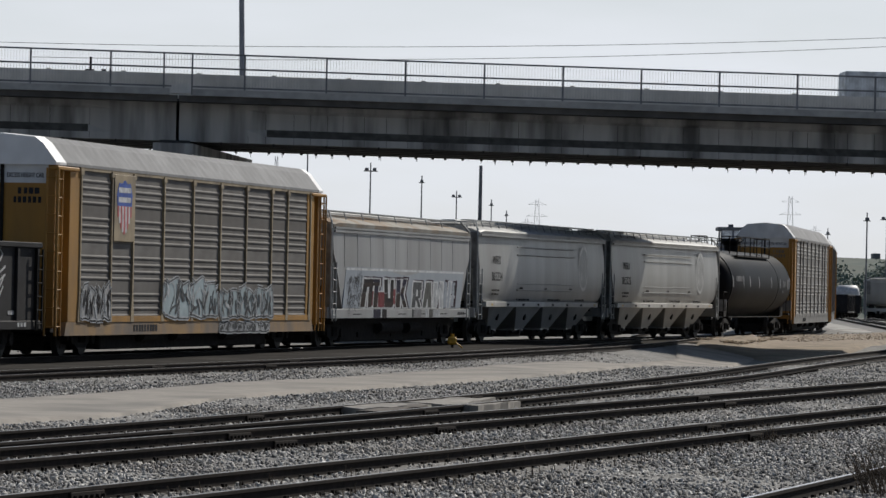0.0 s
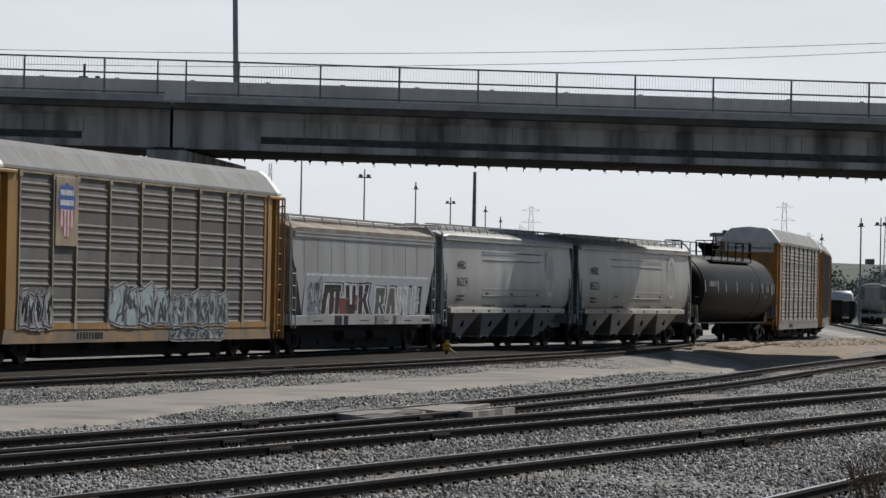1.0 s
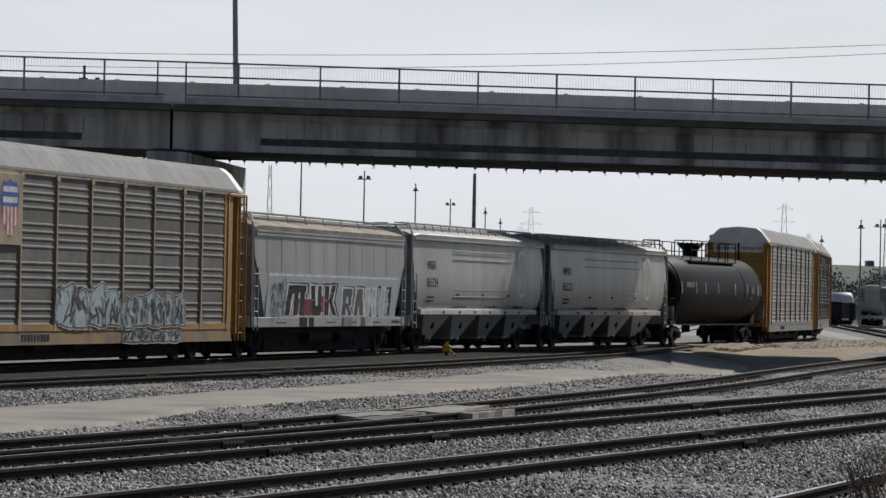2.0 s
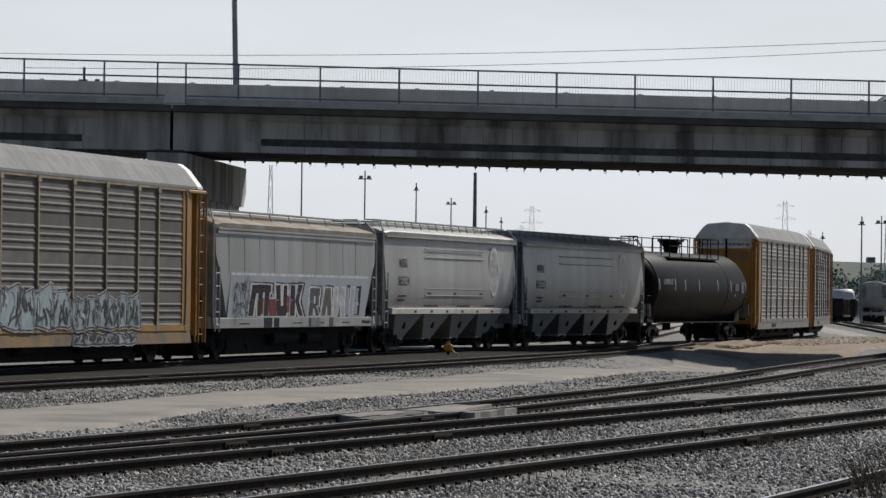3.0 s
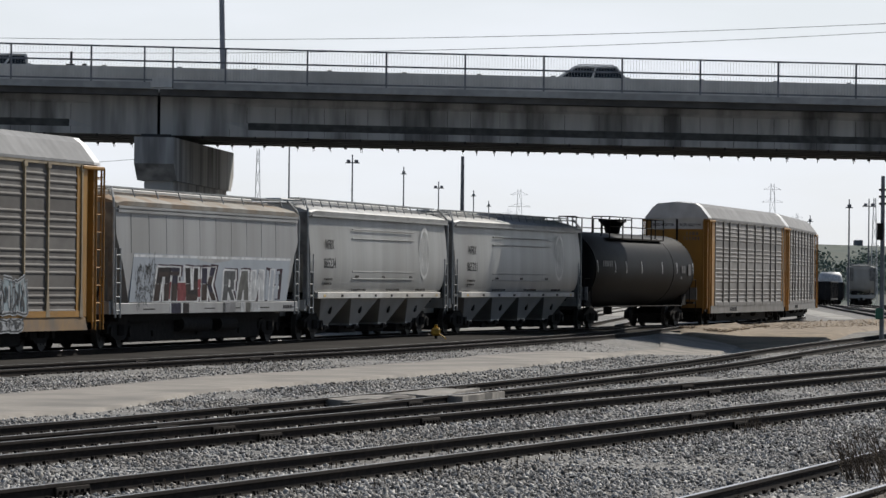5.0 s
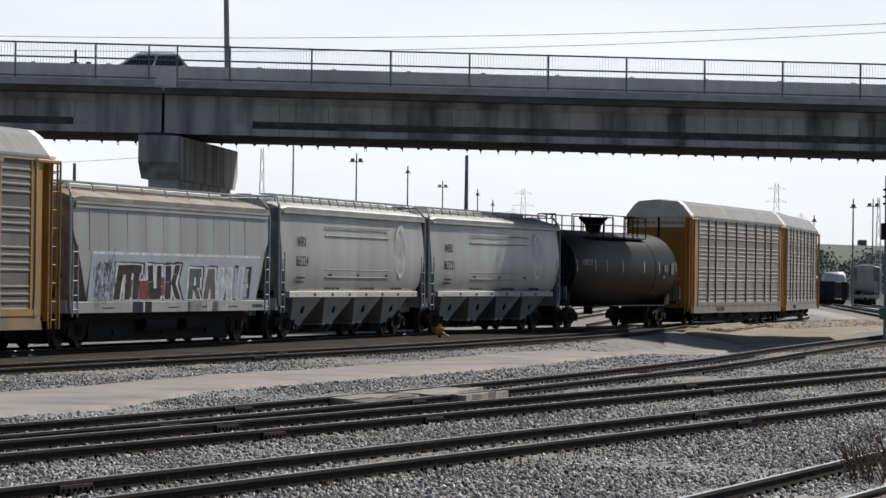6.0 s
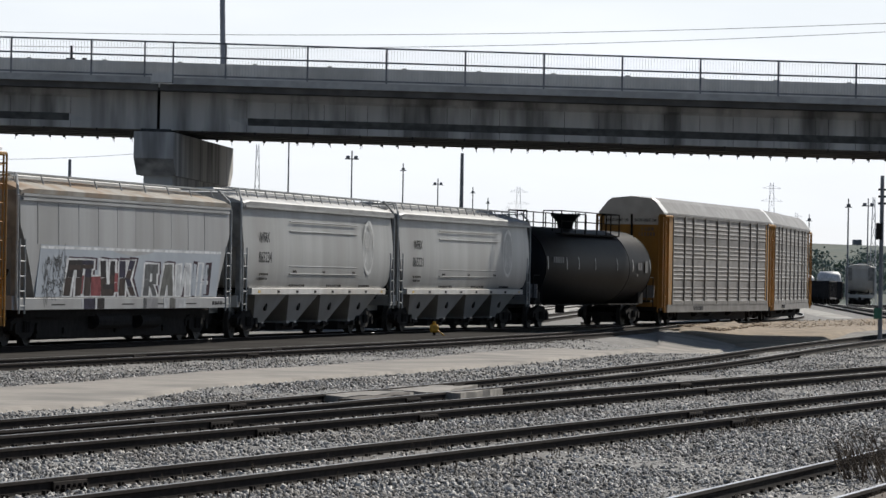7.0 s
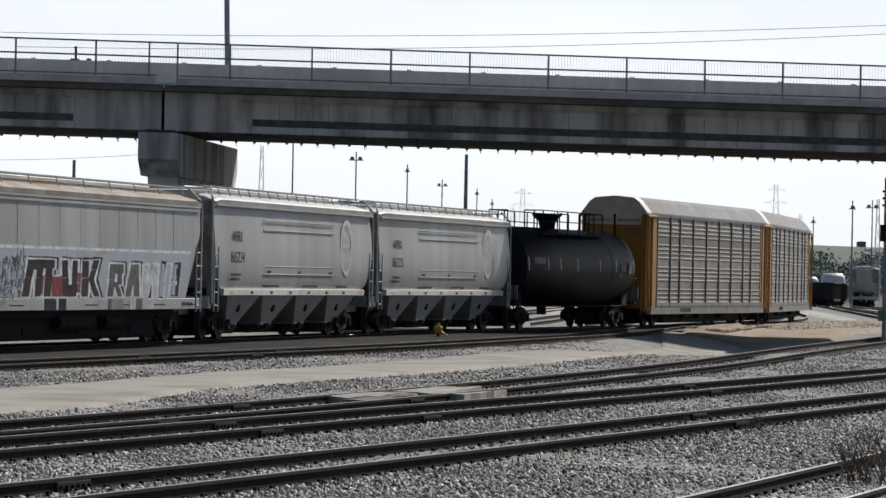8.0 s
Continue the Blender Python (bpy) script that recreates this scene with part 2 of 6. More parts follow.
def stone_material(name, tint):
    """Crushed stone: each piece has its own shade, from near black to pale, with a dusty grain."""
    m = bpy.data.materials.new(name)
    m.use_nodes = True
    n, ln = m.node_tree.nodes, m.node_tree.links
    geo = n.new("ShaderNodeNewGeometry")
    ramp = n.new("ShaderNodeValToRGB")
    el = ramp.color_ramp.elements
    shades = ((0.0, 0.03), (0.30, 0.115), (0.55, 0.195), (0.74, 0.305), (0.92, 0.44), (1.0, 0.72))
    warm = (1.0, 0.96, 1.04, 0.99, 1.03, 1.0)
    for k, ((at, v), w) in enumerate(zip(shades, warm)):
        e = el[0] if k == 0 else el[1] if k == len(shades) - 1 else el.new(at)
        e.position, e.color = at, (v * tint[0] * w, v * tint[1], v * tint[2] / w, 1)
    ln.new(geo.outputs["Random Per Island"], ramp.inputs[0])
    grain = n.new("ShaderNodeTexNoise")
    grain.inputs["Scale"].default_value = 30
    wide = n.new("ShaderNodeTexNoise")
    wide.inputs["Scale"].default_value, wide.inputs["Detail"].default_value = 0.35, 3
    mul = n.new("ShaderNodeMix")
    mul.data_type, mul.blend_type = "RGBA", "MULTIPLY"
    mul.inputs[0].default_value = 0.5
    ln.new(ramp.outputs[0], mul.inputs[6])
    ln.new(grain.outputs[0], mul.inputs[7])
    dust = n.new("ShaderNodeMix")
    dust.data_type = "RGBA"
    dust.inputs[7].default_value = (0.17 * tint[0], 0.15 * tint[1], 0.125 * tint[2], 1)
    rng_dust = n.new("ShaderNodeMapRange")
    rng_dust.inputs[1].default_value, rng_dust.inputs[2].default_value, rng_dust.inputs[4].default_value = 0.48, 0.70, 0.55
    co = n.new("ShaderNodeTexCoord")
    ln.new(co.outputs["Object"], wide.inputs["Vector"])
    ln.new(co.outputs["Object"], grain.inputs["Vector"])
    ln.new(wide.outputs[0], rng_dust.inputs[0])
    ln.new(rng_dust.outputs[0], dust.inputs[0])
    ln.new(mul.outputs[2], dust.inputs[6])
    ln.new(dust.outputs[2], n["Principled BSDF"].inputs["Base Color"])
    n["Principled BSDF"].inputs["Roughness"].default_value = 0.85
    return m


STONE = stone_material("crushed stone", (1.03, 1.0, 0.95))
TAN_STONE = stone_material("brown stone", (0.80, 0.60, 0.40))


# ---- mesh helpers ----
def box(bm, x0, x1, y0, y1, z0, z1, cham=0.0):
    vs = [bm.verts.new((x, y, z)) for z in (z0, z1) for y in (y0, y1) for x in (x0, x1)]
    for f in ((0, 2, 3, 1), (4, 5, 7, 6), (0, 1, 5, 4), (2, 6, 7, 3), (0, 4, 6, 2), (1, 3, 7, 5)):
        bm.faces.new([vs[i] for i in f])
    if cham:
        es = {e for v in vs for e in v.link_edges}
        bmesh.ops.bevel(bm, geom=list(es), offset=cham, segments=1, affect="EDGES")
    return bm


def rod(bm, a, b, r, n=8, r2=None):
    a, b = Vector(a), Vector(b)
    q = (b - a).to_track_quat("Z", "Y")
    rings = []
    for p, rr in ((a, r), (b, r if r2 is None else r2)):
        rings.append([bm.verts.new(p + q @ Vector((rr * math.cos(2 * math.pi * i / n), rr * math.sin(2 * math.pi * i / n), 0))) for i in range(n)])
    for i in range(n):
        bm.faces.new((rings[0][i], rings[0][(i + 1) % n], rings[1][(i + 1) % n], rings[1][i]))
    bm.faces.new(rings[0][::-1])
    bm.faces.new(rings[1])
    return bm


def loft(bm, sections, caps=True, closed=True):
    """A skin through rings of points of equal count."""
    rings = [[bm.verts.new(p) for p in s] for s in sections]
    n = len(rings[0])
    for a, b in zip(rings, rings[1:]):
        for i in range(n if closed else n - 1):
            bm.faces.new((a[i], a[(i + 1) % n], b[(i + 1) % n], b[i]))
    if caps:
        bm.faces.new(rings[0][::-1])
        bm.faces.new(rings[-1])
    return bm


def mesh_of(name, bm, mat, smooth=False):
    bmesh.ops.recalc_face_normals(bm, faces=bm.faces)
    me = bpy.data.meshes.new(name)
    bm.to_mesh(me)
    bm.free()
    me.materials.append(mat)
    if smooth:
        for p in me.polygons:
            p.use_smooth = True
    return me


def part(name, bm, mat, parent=None, label="", smooth=False):
    ob = new(name, mesh_of(name, bm, mat, smooth))
    ob.parent = parent
    return tagged(ob, label) if label else ob


def thing(name, label, category, group="", kind=""):
    return tagged(new(name), label, category, group, kind)


# ---- the lie of the land ----
def level(y):
    """Height of the rail heads over the yard: it rises gently away from the camera."""
    return (y - 146) * (0.0045 if y < 146 else 0.0026)


def dip(x, y):
    """Depth of the hollow where the service road goes under the bridge; the tracks beside it keep their banks."""
    along = np.clip(1 - ((y - 158) / 32) ** 2, 0, 1)
    bank = np.clip((x - np.interp(y, (134.8, 155, 172, 192), (0, 4.4, 7.0, 9.3)) - 1.5) / 4.2, 0, 1)
    bank = bank * bank * (3 - 2 * bank) * np.clip((30 - x) / 8, 0, 1)
    lead = x - np.interp(y, (107.1, 131.7, 167.2, 215), (5.8, 10.3, 17.5, 26)) - 0.75
    return 0.48 * along ** 1.2 * bank * (1 - np.exp(-(lead / 1.7) ** 4))


def ground_level(x, y):
    """The land: as the rails, but for the hollow under the bridge."""
    return level(y) - float(dip(x, y))


HEADING_AT = (70, 90, 110, 130, 150, 170, 190, 205, 220, 240, 260, 290)
HEADING = (14.89, 13.88, 13.05, 12.48, 12.77, 15.69, 16.67, 16.33, 10.47, 8.91, 6.22, 3.42)


def train_line(s):
    """Point of the train's track centre at arc length s, and its heading in radians, clockwise from straight ahead."""
    x, y, n = -3.32, 145.909, 60
    for i in range(n):
        a = radians(float(np.interp(150 + (s - 150) * (i + 0.5) / n, HEADING_AT, HEADING)))
        x, y = x + math.sin(a) * (s - 150) / n, y + math.cos(a) * (s - 150) / n
    return Vector((x, y, 0.0026 * (s - 150))), radians(float(np.interp(s, HEADING_AT, HEADING)))


# ---- ground ----
rng = random.Random(7)


def ground_sheet():
    ys = [-60, 0, 20, 30] + [32 + 1.0 * i for i in range(160)] + [200, 230, 270, 330, 420, 600, 900, 1500, 3000, 4500]
    xs = [-2500, -800, -300, -120, -60, -35] + [-30 + 1.0 * i for i in range(61)] + [35, 60, 120, 300, 800, 2500]
    bm = bmesh.new()
    grid = []
    for y in ys:
        row = []
        for x in xs:
            z = ground_level(x, min(max(y, 20), 330)) - 0.17
            if 20 < y < 330 and abs(x) < 40:
                z += 0.035 * noise.noise((x * 0.35, y * 0.12, 1.0)) + 0.03 * noise.noise((x * 1.1, y * 0.5, 4.0))
            row.append(bm.verts.new((x, y, z)))
        grid.append(row)
    for a, b in zip(grid, grid[1:]):
        for i in range(len(xs) - 1):
            bm.faces.new((a[i], a[i + 1], b[i + 1], b[i]))
    return part("ground", bm, GROUND, smooth=True)


tagged(ground_sheet(), "grey crushed stone ballast and gravel of a rail yard", "ground", kind="structure")


def strip(name, left, right, mat, rise, skirt=0.5, label="", category="road", seed=1, step=1.0):
    """A low sheet between two lines given as (x, y) points, with soft uneven skirts."""
    bm = bmesh.new()
    n = int(max((Vector(left[-1]) - Vector(left[0])).length, 6) / step)

    def along(pts, f):
        k = f * (len(pts) - 1)
        i = min(int(k), len(pts) - 2)
        return Vector(pts[i]).lerp(Vector(pts[i + 1]), k - i)
    rows = []
    for i in range(n + 1):
        a, b = along(left, i / n), along(right, i / n)
        w = 0.35 * noise.noise((i * 0.17, seed, 0)), 0.35 * noise.noise((i * 0.21, seed, 9))
        d = (b - a).normalized()
        a, b = a + d * w[0], b + d * w[1]
        row = [(*(a - d * skirt), ground_level(a.x, a.y) - 0.24)]
        for k in range(9):
            p = a.lerp(b, k / 8)
            row.append((p.x, p.y, ground_level(p.x, p.y) + rise - (rise + 0.2) * max(0.0, 1 - min(i, n - i) / 6) ** 2 + 0.02 * noise.noise((p.x * 0.6, p.y * 0.25, seed))))
        row.append((*(b + d * skirt), ground_level(b.x, b.y) - 0.24))
        rows.append([bm.verts.new(q) for q in row])
    for a, b in zip(rows, rows[1:]):
        for i in range(10):
            bm.faces.new((a[i], a[i + 1], b[i + 1], b[i]))
    return tagged(part(name, bm, mat, smooth=True), label, category, kind="structure")


ROAD_LEFT = [(-16, 42), (-12, 60), (-8.33, 77.5), (-6.79, 84), (-5.04, 93), (-2.76, 100.5), (-0.33, 111.5), (1.5, 120.5), (3.33, 129), (5.44, 139), (7.94, 153), (9.4, 178)]
ROAD_RIGHT = [(-12.2, 42), (-9.3, 56), (-7.14, 66.5), (-5.69, 70.5), (-4.55, 82), (-3.0, 88.5), (-0.29, 98.5), (1.6, 106), (3.3, 114.5), (5.2, 123.5), (8.2, 138.5), (12.8, 178)]
strip("road", ROAD_LEFT, ROAD_RIGHT, ROAD, -0.09, label="pale dusty gravel service road between the tracks")
strip("dirt_bank", [(10.2, 178), (11.0, 190), (14.2, 201), (17.6, 221), (22.5, 236), (27.5, 262)], [(12.6, 163), (14.4, 169), (17.0, 183), (20.4, 199), (25.0, 216), (33, 245)], DIRT, -0.04,
      1.2, "low tan dirt flat beside the bend of the track", "dirt bank", 5)
for gx, gw, gs in ((24.5, 1.4, 21), (31.0, 2.2, 22), (38.0, 2.6, 23), (5.6, 1.8, 24), (9.9, 2.0, 25), (14.2, 2.0, 26), (17.5, 1.2, 27)):
    strip("gravel_strip", [(gx, 262), (gx + 6.5, 400)], [(gx + gw, 262), (gx + gw + 7, 400)], PALE_GRAVEL, -0.10, 0.6, "pale sunlit gravel between the far yard tracks", "gravel", gs, 4.0)


def mound():
    """A long low heap of stony earth with an uneven crest."""
    bm = bmesh.new()
    rows = []
    for i in range(33):
        f = i / 32
        cx, cy = 11.0 + 3.9 * f, 181 + 16 * f
        row = []
        for k in range(13):
            g = k / 12 * 2 - 1
            h = 0.40 * max(0.0, 1 - g * g) * math.sin(math.pi * min(1, f * 1.1 + 0.05)) ** 0.6 * (0.75 + 0.5 * noise.noise((i * 0.4, k * 0.5, 3)))
            x, y = cx + g * 1.2, cy - g * 3.5
            row.append(bm.verts.new((x, y, ground_level(x, y) - 0.16 + h)))
        rows.append(row)
    for a, b in zip(rows, rows[1:]):
        for k in range(12):
            bm.faces.new((a[k], a[k + 1], b[k + 1], b[k]))
    return tagged(part("earth_mound", bm, DIRT, smooth=True), "low mound of brown stony earth beside the track", "mound", kind="structure")


mound()


# ---- bridge ----
BRIDGE_Y, BRIDGE_TURN, BRIDGE_GRADE = 168.0, radians(4), -0.0095
JOINT_U = -11.22


def on_bridge(u, v, z):
    c, s = math.cos(BRIDGE_TURN), math.sin(BRIDGE_TURN)
    return Vector((u * c - v * s, BRIDGE_Y + u * s + v * c, z + BRIDGE_GRADE * u))


def bbox(bm, u0, u1, v0, v1, z0, z1):
    vs = [bm.verts.new(on_bridge(u, v, z)) for z in (z0, z1) for v in (v0, v1) for u in (u0, u1)]
    for f in ((0, 2, 3, 1), (4, 5, 7, 6), (0, 1, 5, 4), (2, 6, 7, 3), (0, 4, 6, 2), (1, 3, 7, 5)):
        bm.faces.new([vs[i] for i in f])
    return bm


def bpart(name, mat, *boxes, label=""):
    bm = bmesh.new()
    for b in boxes:
        bbox(bm, *b)
    return part(name, bm, mat, bridge, label)


bridge = thing("road_bridge", "weathered concrete girder road bridge with a grey steel railing", "bridge", kind="structure")
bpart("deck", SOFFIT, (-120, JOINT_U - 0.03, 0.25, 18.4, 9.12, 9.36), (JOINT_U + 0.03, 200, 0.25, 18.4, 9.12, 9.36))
bpart("edge_beam", EDGE_CONCRETE, (-120, JOINT_U - 0.35, 0, 0.45, 9.36, 9.62), (JOINT_U + 0.55, 200, 0, 0.45, 9.36, 9.62), label="stained concrete edge beam under the railing")
bpart("joint_cover", PALE_CONCRETE, (JOINT_U - 0.28, JOINT_U + 0.5, -0.03, 0.48, 9.42, 9.80))


def girder(u0, u1, v, solid_at=None):
    """A concrete I-girder; solid_at: the end that is a full block."""
    low = 7.57 + 0.013 * v
    shaped = ((0.0, 9.12), (0.0, 8.93), (0.16, 8.80), (0.16, 8.16), (0.02, 7.86), (0.02, low), (0.63, low), (0.63, 7.86), (0.49, 8.16), (0.49, 8.80), (0.65, 8.93), (0.65, 9.12))
    bm = bmesh.new()
    block = 2.6
    if solid_at == "end":
        bbox(bm, u1 - block, u1, v + 0.01, v + 0.64, low, 9.12)
        u1 -= block
    elif solid_at == "start":
        bbox(bm, u0, u0 + block, v + 0.01, v + 0.64, low, 9.12)
        u0 += block
    flush = tuple((0.01 if a < 0.3 else 0.64, z) for a, z in shaped)
    rows = [(u0, shaped), (u1, shaped)]
    if solid_at == "end":
        rows = [(u0, shaped), (u1 - 0.9, shaped), (u1, flush)]
    elif solid_at == "start":
        rows = [(u0, flush), (u0 + 0.9, shaped), (u1, shaped)]
    loft(bm, [[on_bridge(u, v + a, z) for a, z in p] for u, p in rows])
    # inner girders get the copy of the concrete that is coloured for shade
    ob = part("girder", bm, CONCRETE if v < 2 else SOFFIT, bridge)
    ob.data.materials.append(DEPOSIT)
    for p in ob.data.polygons:
        if 0.3 < p.normal.z < 0.95:
            p.material_index = 1
    return ob


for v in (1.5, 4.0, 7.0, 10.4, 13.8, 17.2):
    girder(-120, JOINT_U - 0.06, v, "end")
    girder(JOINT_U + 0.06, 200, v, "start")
# cast joints that show as thin dark ribs on the outer girder
bm = bmesh.new()
for k in range(60):
    u = -20 + k * 0.78 + rng.uniform(-0.25, 0.25)
    if abs(u - JOINT_U) > 2.8 and rng.random() < 0.8:
        bbox(bm, u, u + 0.014, 1.64, 1.665, 8.07, 8.79)
        bbox(bm, u, u + 0.014, 1.505, 1.525, 7.6, 7.88)
# dark plate added behind the deck joint to stop light showing through
bbox(bm, JOINT_U - 0.08, JOINT_U + 0.08, 2.2, 2.35, 7.5, 9.4)
part("formwork_seam", bm, SEAM, bridge)
for k in range(62):
    u = -21 + k * 0.72 + rng.uniform(-0.1, 0.1)
    bm = bmesh.new()
    bbox(bm, u, u + 0.11, 17.3, 17.5, 7.72, 7.82)
    for j in range(rng.randint(0, 2)):
        w = u + rng.uniform(0, 0.1)
        bbox(bm, w, w + 0.02, 17.3, 17.33, 7.72 - rng.uniform(0.05, 0.16), 7.73)
    part("soffit_hanger", bm, SEAM, bridge)
for k in range(22):
    u = -20 + k * 2.1
    bpart("bearing_bolt", SEAM, (u, u + 0.06, 1.48, 1.54, 7.50, 7.60))
bpart("barrier", PALE_CONCRETE, (-120, 200, 1.7, 1.95, 9.30, 10.30), label="pale concrete traffic barrier along the roadway")
bpart("barrier", PALE_CONCRETE, (-120, 200, 17.9, 18.2, 9.36, 10.15))
for k in range(14):
    u = -19.5 + 3.0 * k
    bpart("reflector", PALE_CONCRETE, (u, u + 0.18, 1.78, 1.88, 10.30, 10.35))
for z in (10.985, 10.42, 9.68):
    bpart("railing_bar", STEEL_PAINT, (-120, 200, 0.10, 0.17, z, z + 0.065))
post_us = [-11.62, -10.50, -8.42, -13.72, -16.88] + [-5.18 + 3.137 * k for k in range(28)] + [-20.0 - 3.137 * k for k in range(22)]
for u in [p - 0.19 for p in post_us]:
    bpart("railing_post", STEEL_PAINT, (u - 0.035, u + 0.035, 0.06, 0.16, 9.40, 11.05))
bm = bmesh.new()
box(bm, -0.005, 0.005, 0.12, 0.13, 9.72, 10.99)
baluster = mesh_of("baluster", bm, BALUSTER)
for k in range(296):
    u = -17.5 + 0.118 * k
    ob = new("baluster", baluster)
    ob.parent = bridge
    ob.matrix_basis = Matrix.Translation(on_bridge(u, 0, 0)) @ Matrix.Rotation(BRIDGE_TURN, 4, "Z")
bm = bmesh.new()
for k in list(range(-60, 0)) + list(range(296, 360)):
    u = -17.5 + 0.118 * k
    bbox(bm, u - 0.005, u + 0.005, 0.12, 0.13, 9.72, 10.99)
tagged(part("baluster", bm, BALUSTER, bridge), kind="stuff")
# a short post and box fixed on the barrier
bpart("marker_post", SEAM, (-14.78, -14.68, 1.8, 1.9, 10.30, 10.85), (-14.95, -14.6, 1.78, 1.92, 10.28, 10.36), (-14.3, -14.12, 1.78, 1.92, 10.28, 10.38))

# pier: a skewed hammerhead cap on a wall column
pier = thing("bridge_pier", "concrete hammerhead pier with chamfered cap under the bridge joint", "bridge pier", kind="structure")


def skew(u, v, z):
    return on_bridge(JOINT_U + u + 0.155 * v, v, z)


def skew_loft(rings):
    bm = bmesh.new()
    return loft(bm, [[skew(*p) for p in r] for r in rings])


part("pier_cap", skew_loft([[(-0.95, v0, z) for v0, z in ((-0.1, 7.45), (17.5, 7.45), (17.5, 6.4), (16.7, 5.75), (0.7, 5.75), (-0.1, 6.4))],
                            [(0.62, v0, z) for v0, z in ((-0.1, 7.45), (17.5, 7.45), (17.5, 6.4), (16.7, 5.75), (0.7, 5.75), (-0.1, 6.4))]]), CONCRETE, pier)
part("pier_column", skew_loft([[(-0.7, v0, z) for v0, z in ((0.9, 5.75), (16.5, 5.75), (16.0, -0.5), (1.5, -0.5))], [(0.45, v0, z) for v0, z in ((0.9, 5.75), (16.5, 5.75), (16.0, -0.5), (1.5, -0.5))]]), CONCRETE, pier)
part("bearing_pad", bbox(bmesh.new(), JOINT_U - 0.7, JOINT_U + 0.5, 0.3, 0.9, 7.44, 7.58), SEAM, pier)
# the far abutments that the deck runs on to
for u0, u1 in ((-122, -58), (62, 202)):
    part_ob = part("bridge_abutment", bbox(bmesh.new(), u0, u1, -1, 19.5, -2, 7.57), CONCRETE)
    tagged(part_ob, "plain concrete abutment wall carrying the bridge end", "abutment", kind="structure")


# ---- tracks ----
def offset_line(pts, off):
    out = []
    for i, (x, y) in enumerate(pts):
        a, b = Vector(pts[max(i - 1, 0)]), Vector(pts[min(i + 1, len(pts) - 1)])
        d = (b - a).normalized()
        out.append((x + d.y * off, y - d.x * off))
    return out


def resample(pts, step):
    out, carry = [], 0.0
    for a, b in zip(pts, pts[1:]):
        a, b = Vector(a), Vector(b)
        ln = (b - a).length
        while carry < ln:
            out.append(tuple(a.lerp(b, carry / ln)))
            carry += step
        carry -= ln
    return out


def smooth_line(pts, rounds=3):
    for _ in range(rounds):
        q = [pts[0]]
        for a, b in zip(pts, pts[1:]):
            a, b = Vector(a), Vector(b)
            q += [tuple(a.lerp(b, 0.25)), tuple(a.lerp(b, 0.75))]
        pts = q + [pts[-1]]
    return pts


RAIL_PROFILE = ((-0.036, -0.006), (-0.029, 0), (0.029, 0), (0.036, -0.006), (0.036, -0.038), (0.011, -0.055), (0.011, -0.145), (0.07, -0.168), (0.07, -0.178),
                (-0.07, -0.178), (-0.07, -0.168), (-0.011, -0.145), (-0.011, -0.055), (-0.034, -0.038))


def track_rail(pts, parent, lift=0.0, worn=None):
    bm = bmesh.new()
    secs = []
    for i, (x, y) in enumerate(pts):
        a, b = Vector(pts[max(i - 1, 0)]), Vector(pts[min(i + 1, len(pts) - 1)])
        d = (b - a).normalized()
        secs.append([(x + d.y * o, y - d.x * o, level(y) + z + lift) for o, z in RAIL_PROFILE])
    loft(bm, secs)
    ob = part("rail", bm, RAIL_RUST, parent)
    ob.data.materials.append(worn or RAIL_TOP)
    for p in ob.data.polygons:
        if p.normal.z > 0.9 and p.center.z > level(p.center.y) + lift - 0.03:
            p.material_index = 1
    return ob


bm = bmesh.new()
box(bm, -1.25, 1.25, -0.11, 0.11, -0.16, 0.0, 0.015)
TIE_MESH = mesh_of("sleeper", bm, TIE)
bm = bmesh.new()
box(bm, -0.19, 0.19, -0.10, 0.10, 0.0, 0.022)
for sx in (-1, 1):
    box(bm, sx * 0.085 - 0.02, sx * 0.085 + 0.02, -0.06, -0.02, 0.02, 0.065)
    box(bm, sx * 0.085 - 0.02, sx * 0.085 + 0.02, 0.03, 0.07, 0.02, 0.06)
PLATE_MESH = mesh_of("tie_plate", bm, RAIL_RUST)
bm = bmesh.new()
box(bm, -0.018, 0.018, -0.46, 0.46, -0.055, 0.055, 0.008)
for k in range(6):
    rod(bm, (0.018, -0.38 + k * 0.152, 0), (0.055, -0.38 + k * 0.152, 0), 0.022, 6)
JOINT_MESH = mesh_of("joint_bar", bm, RAIL_RUST)


def sit(mesh, name, parent, x, y, z, heading, flip=1):
    ob = new(name, mesh)
    ob.parent = parent
    ob.matrix_basis = Matrix.Translation((x, y, z)) @ Matrix.Rotation(-heading, 4, "Z") @ Matrix.Diagonal((flip, 1, 1, 1))
    return ob


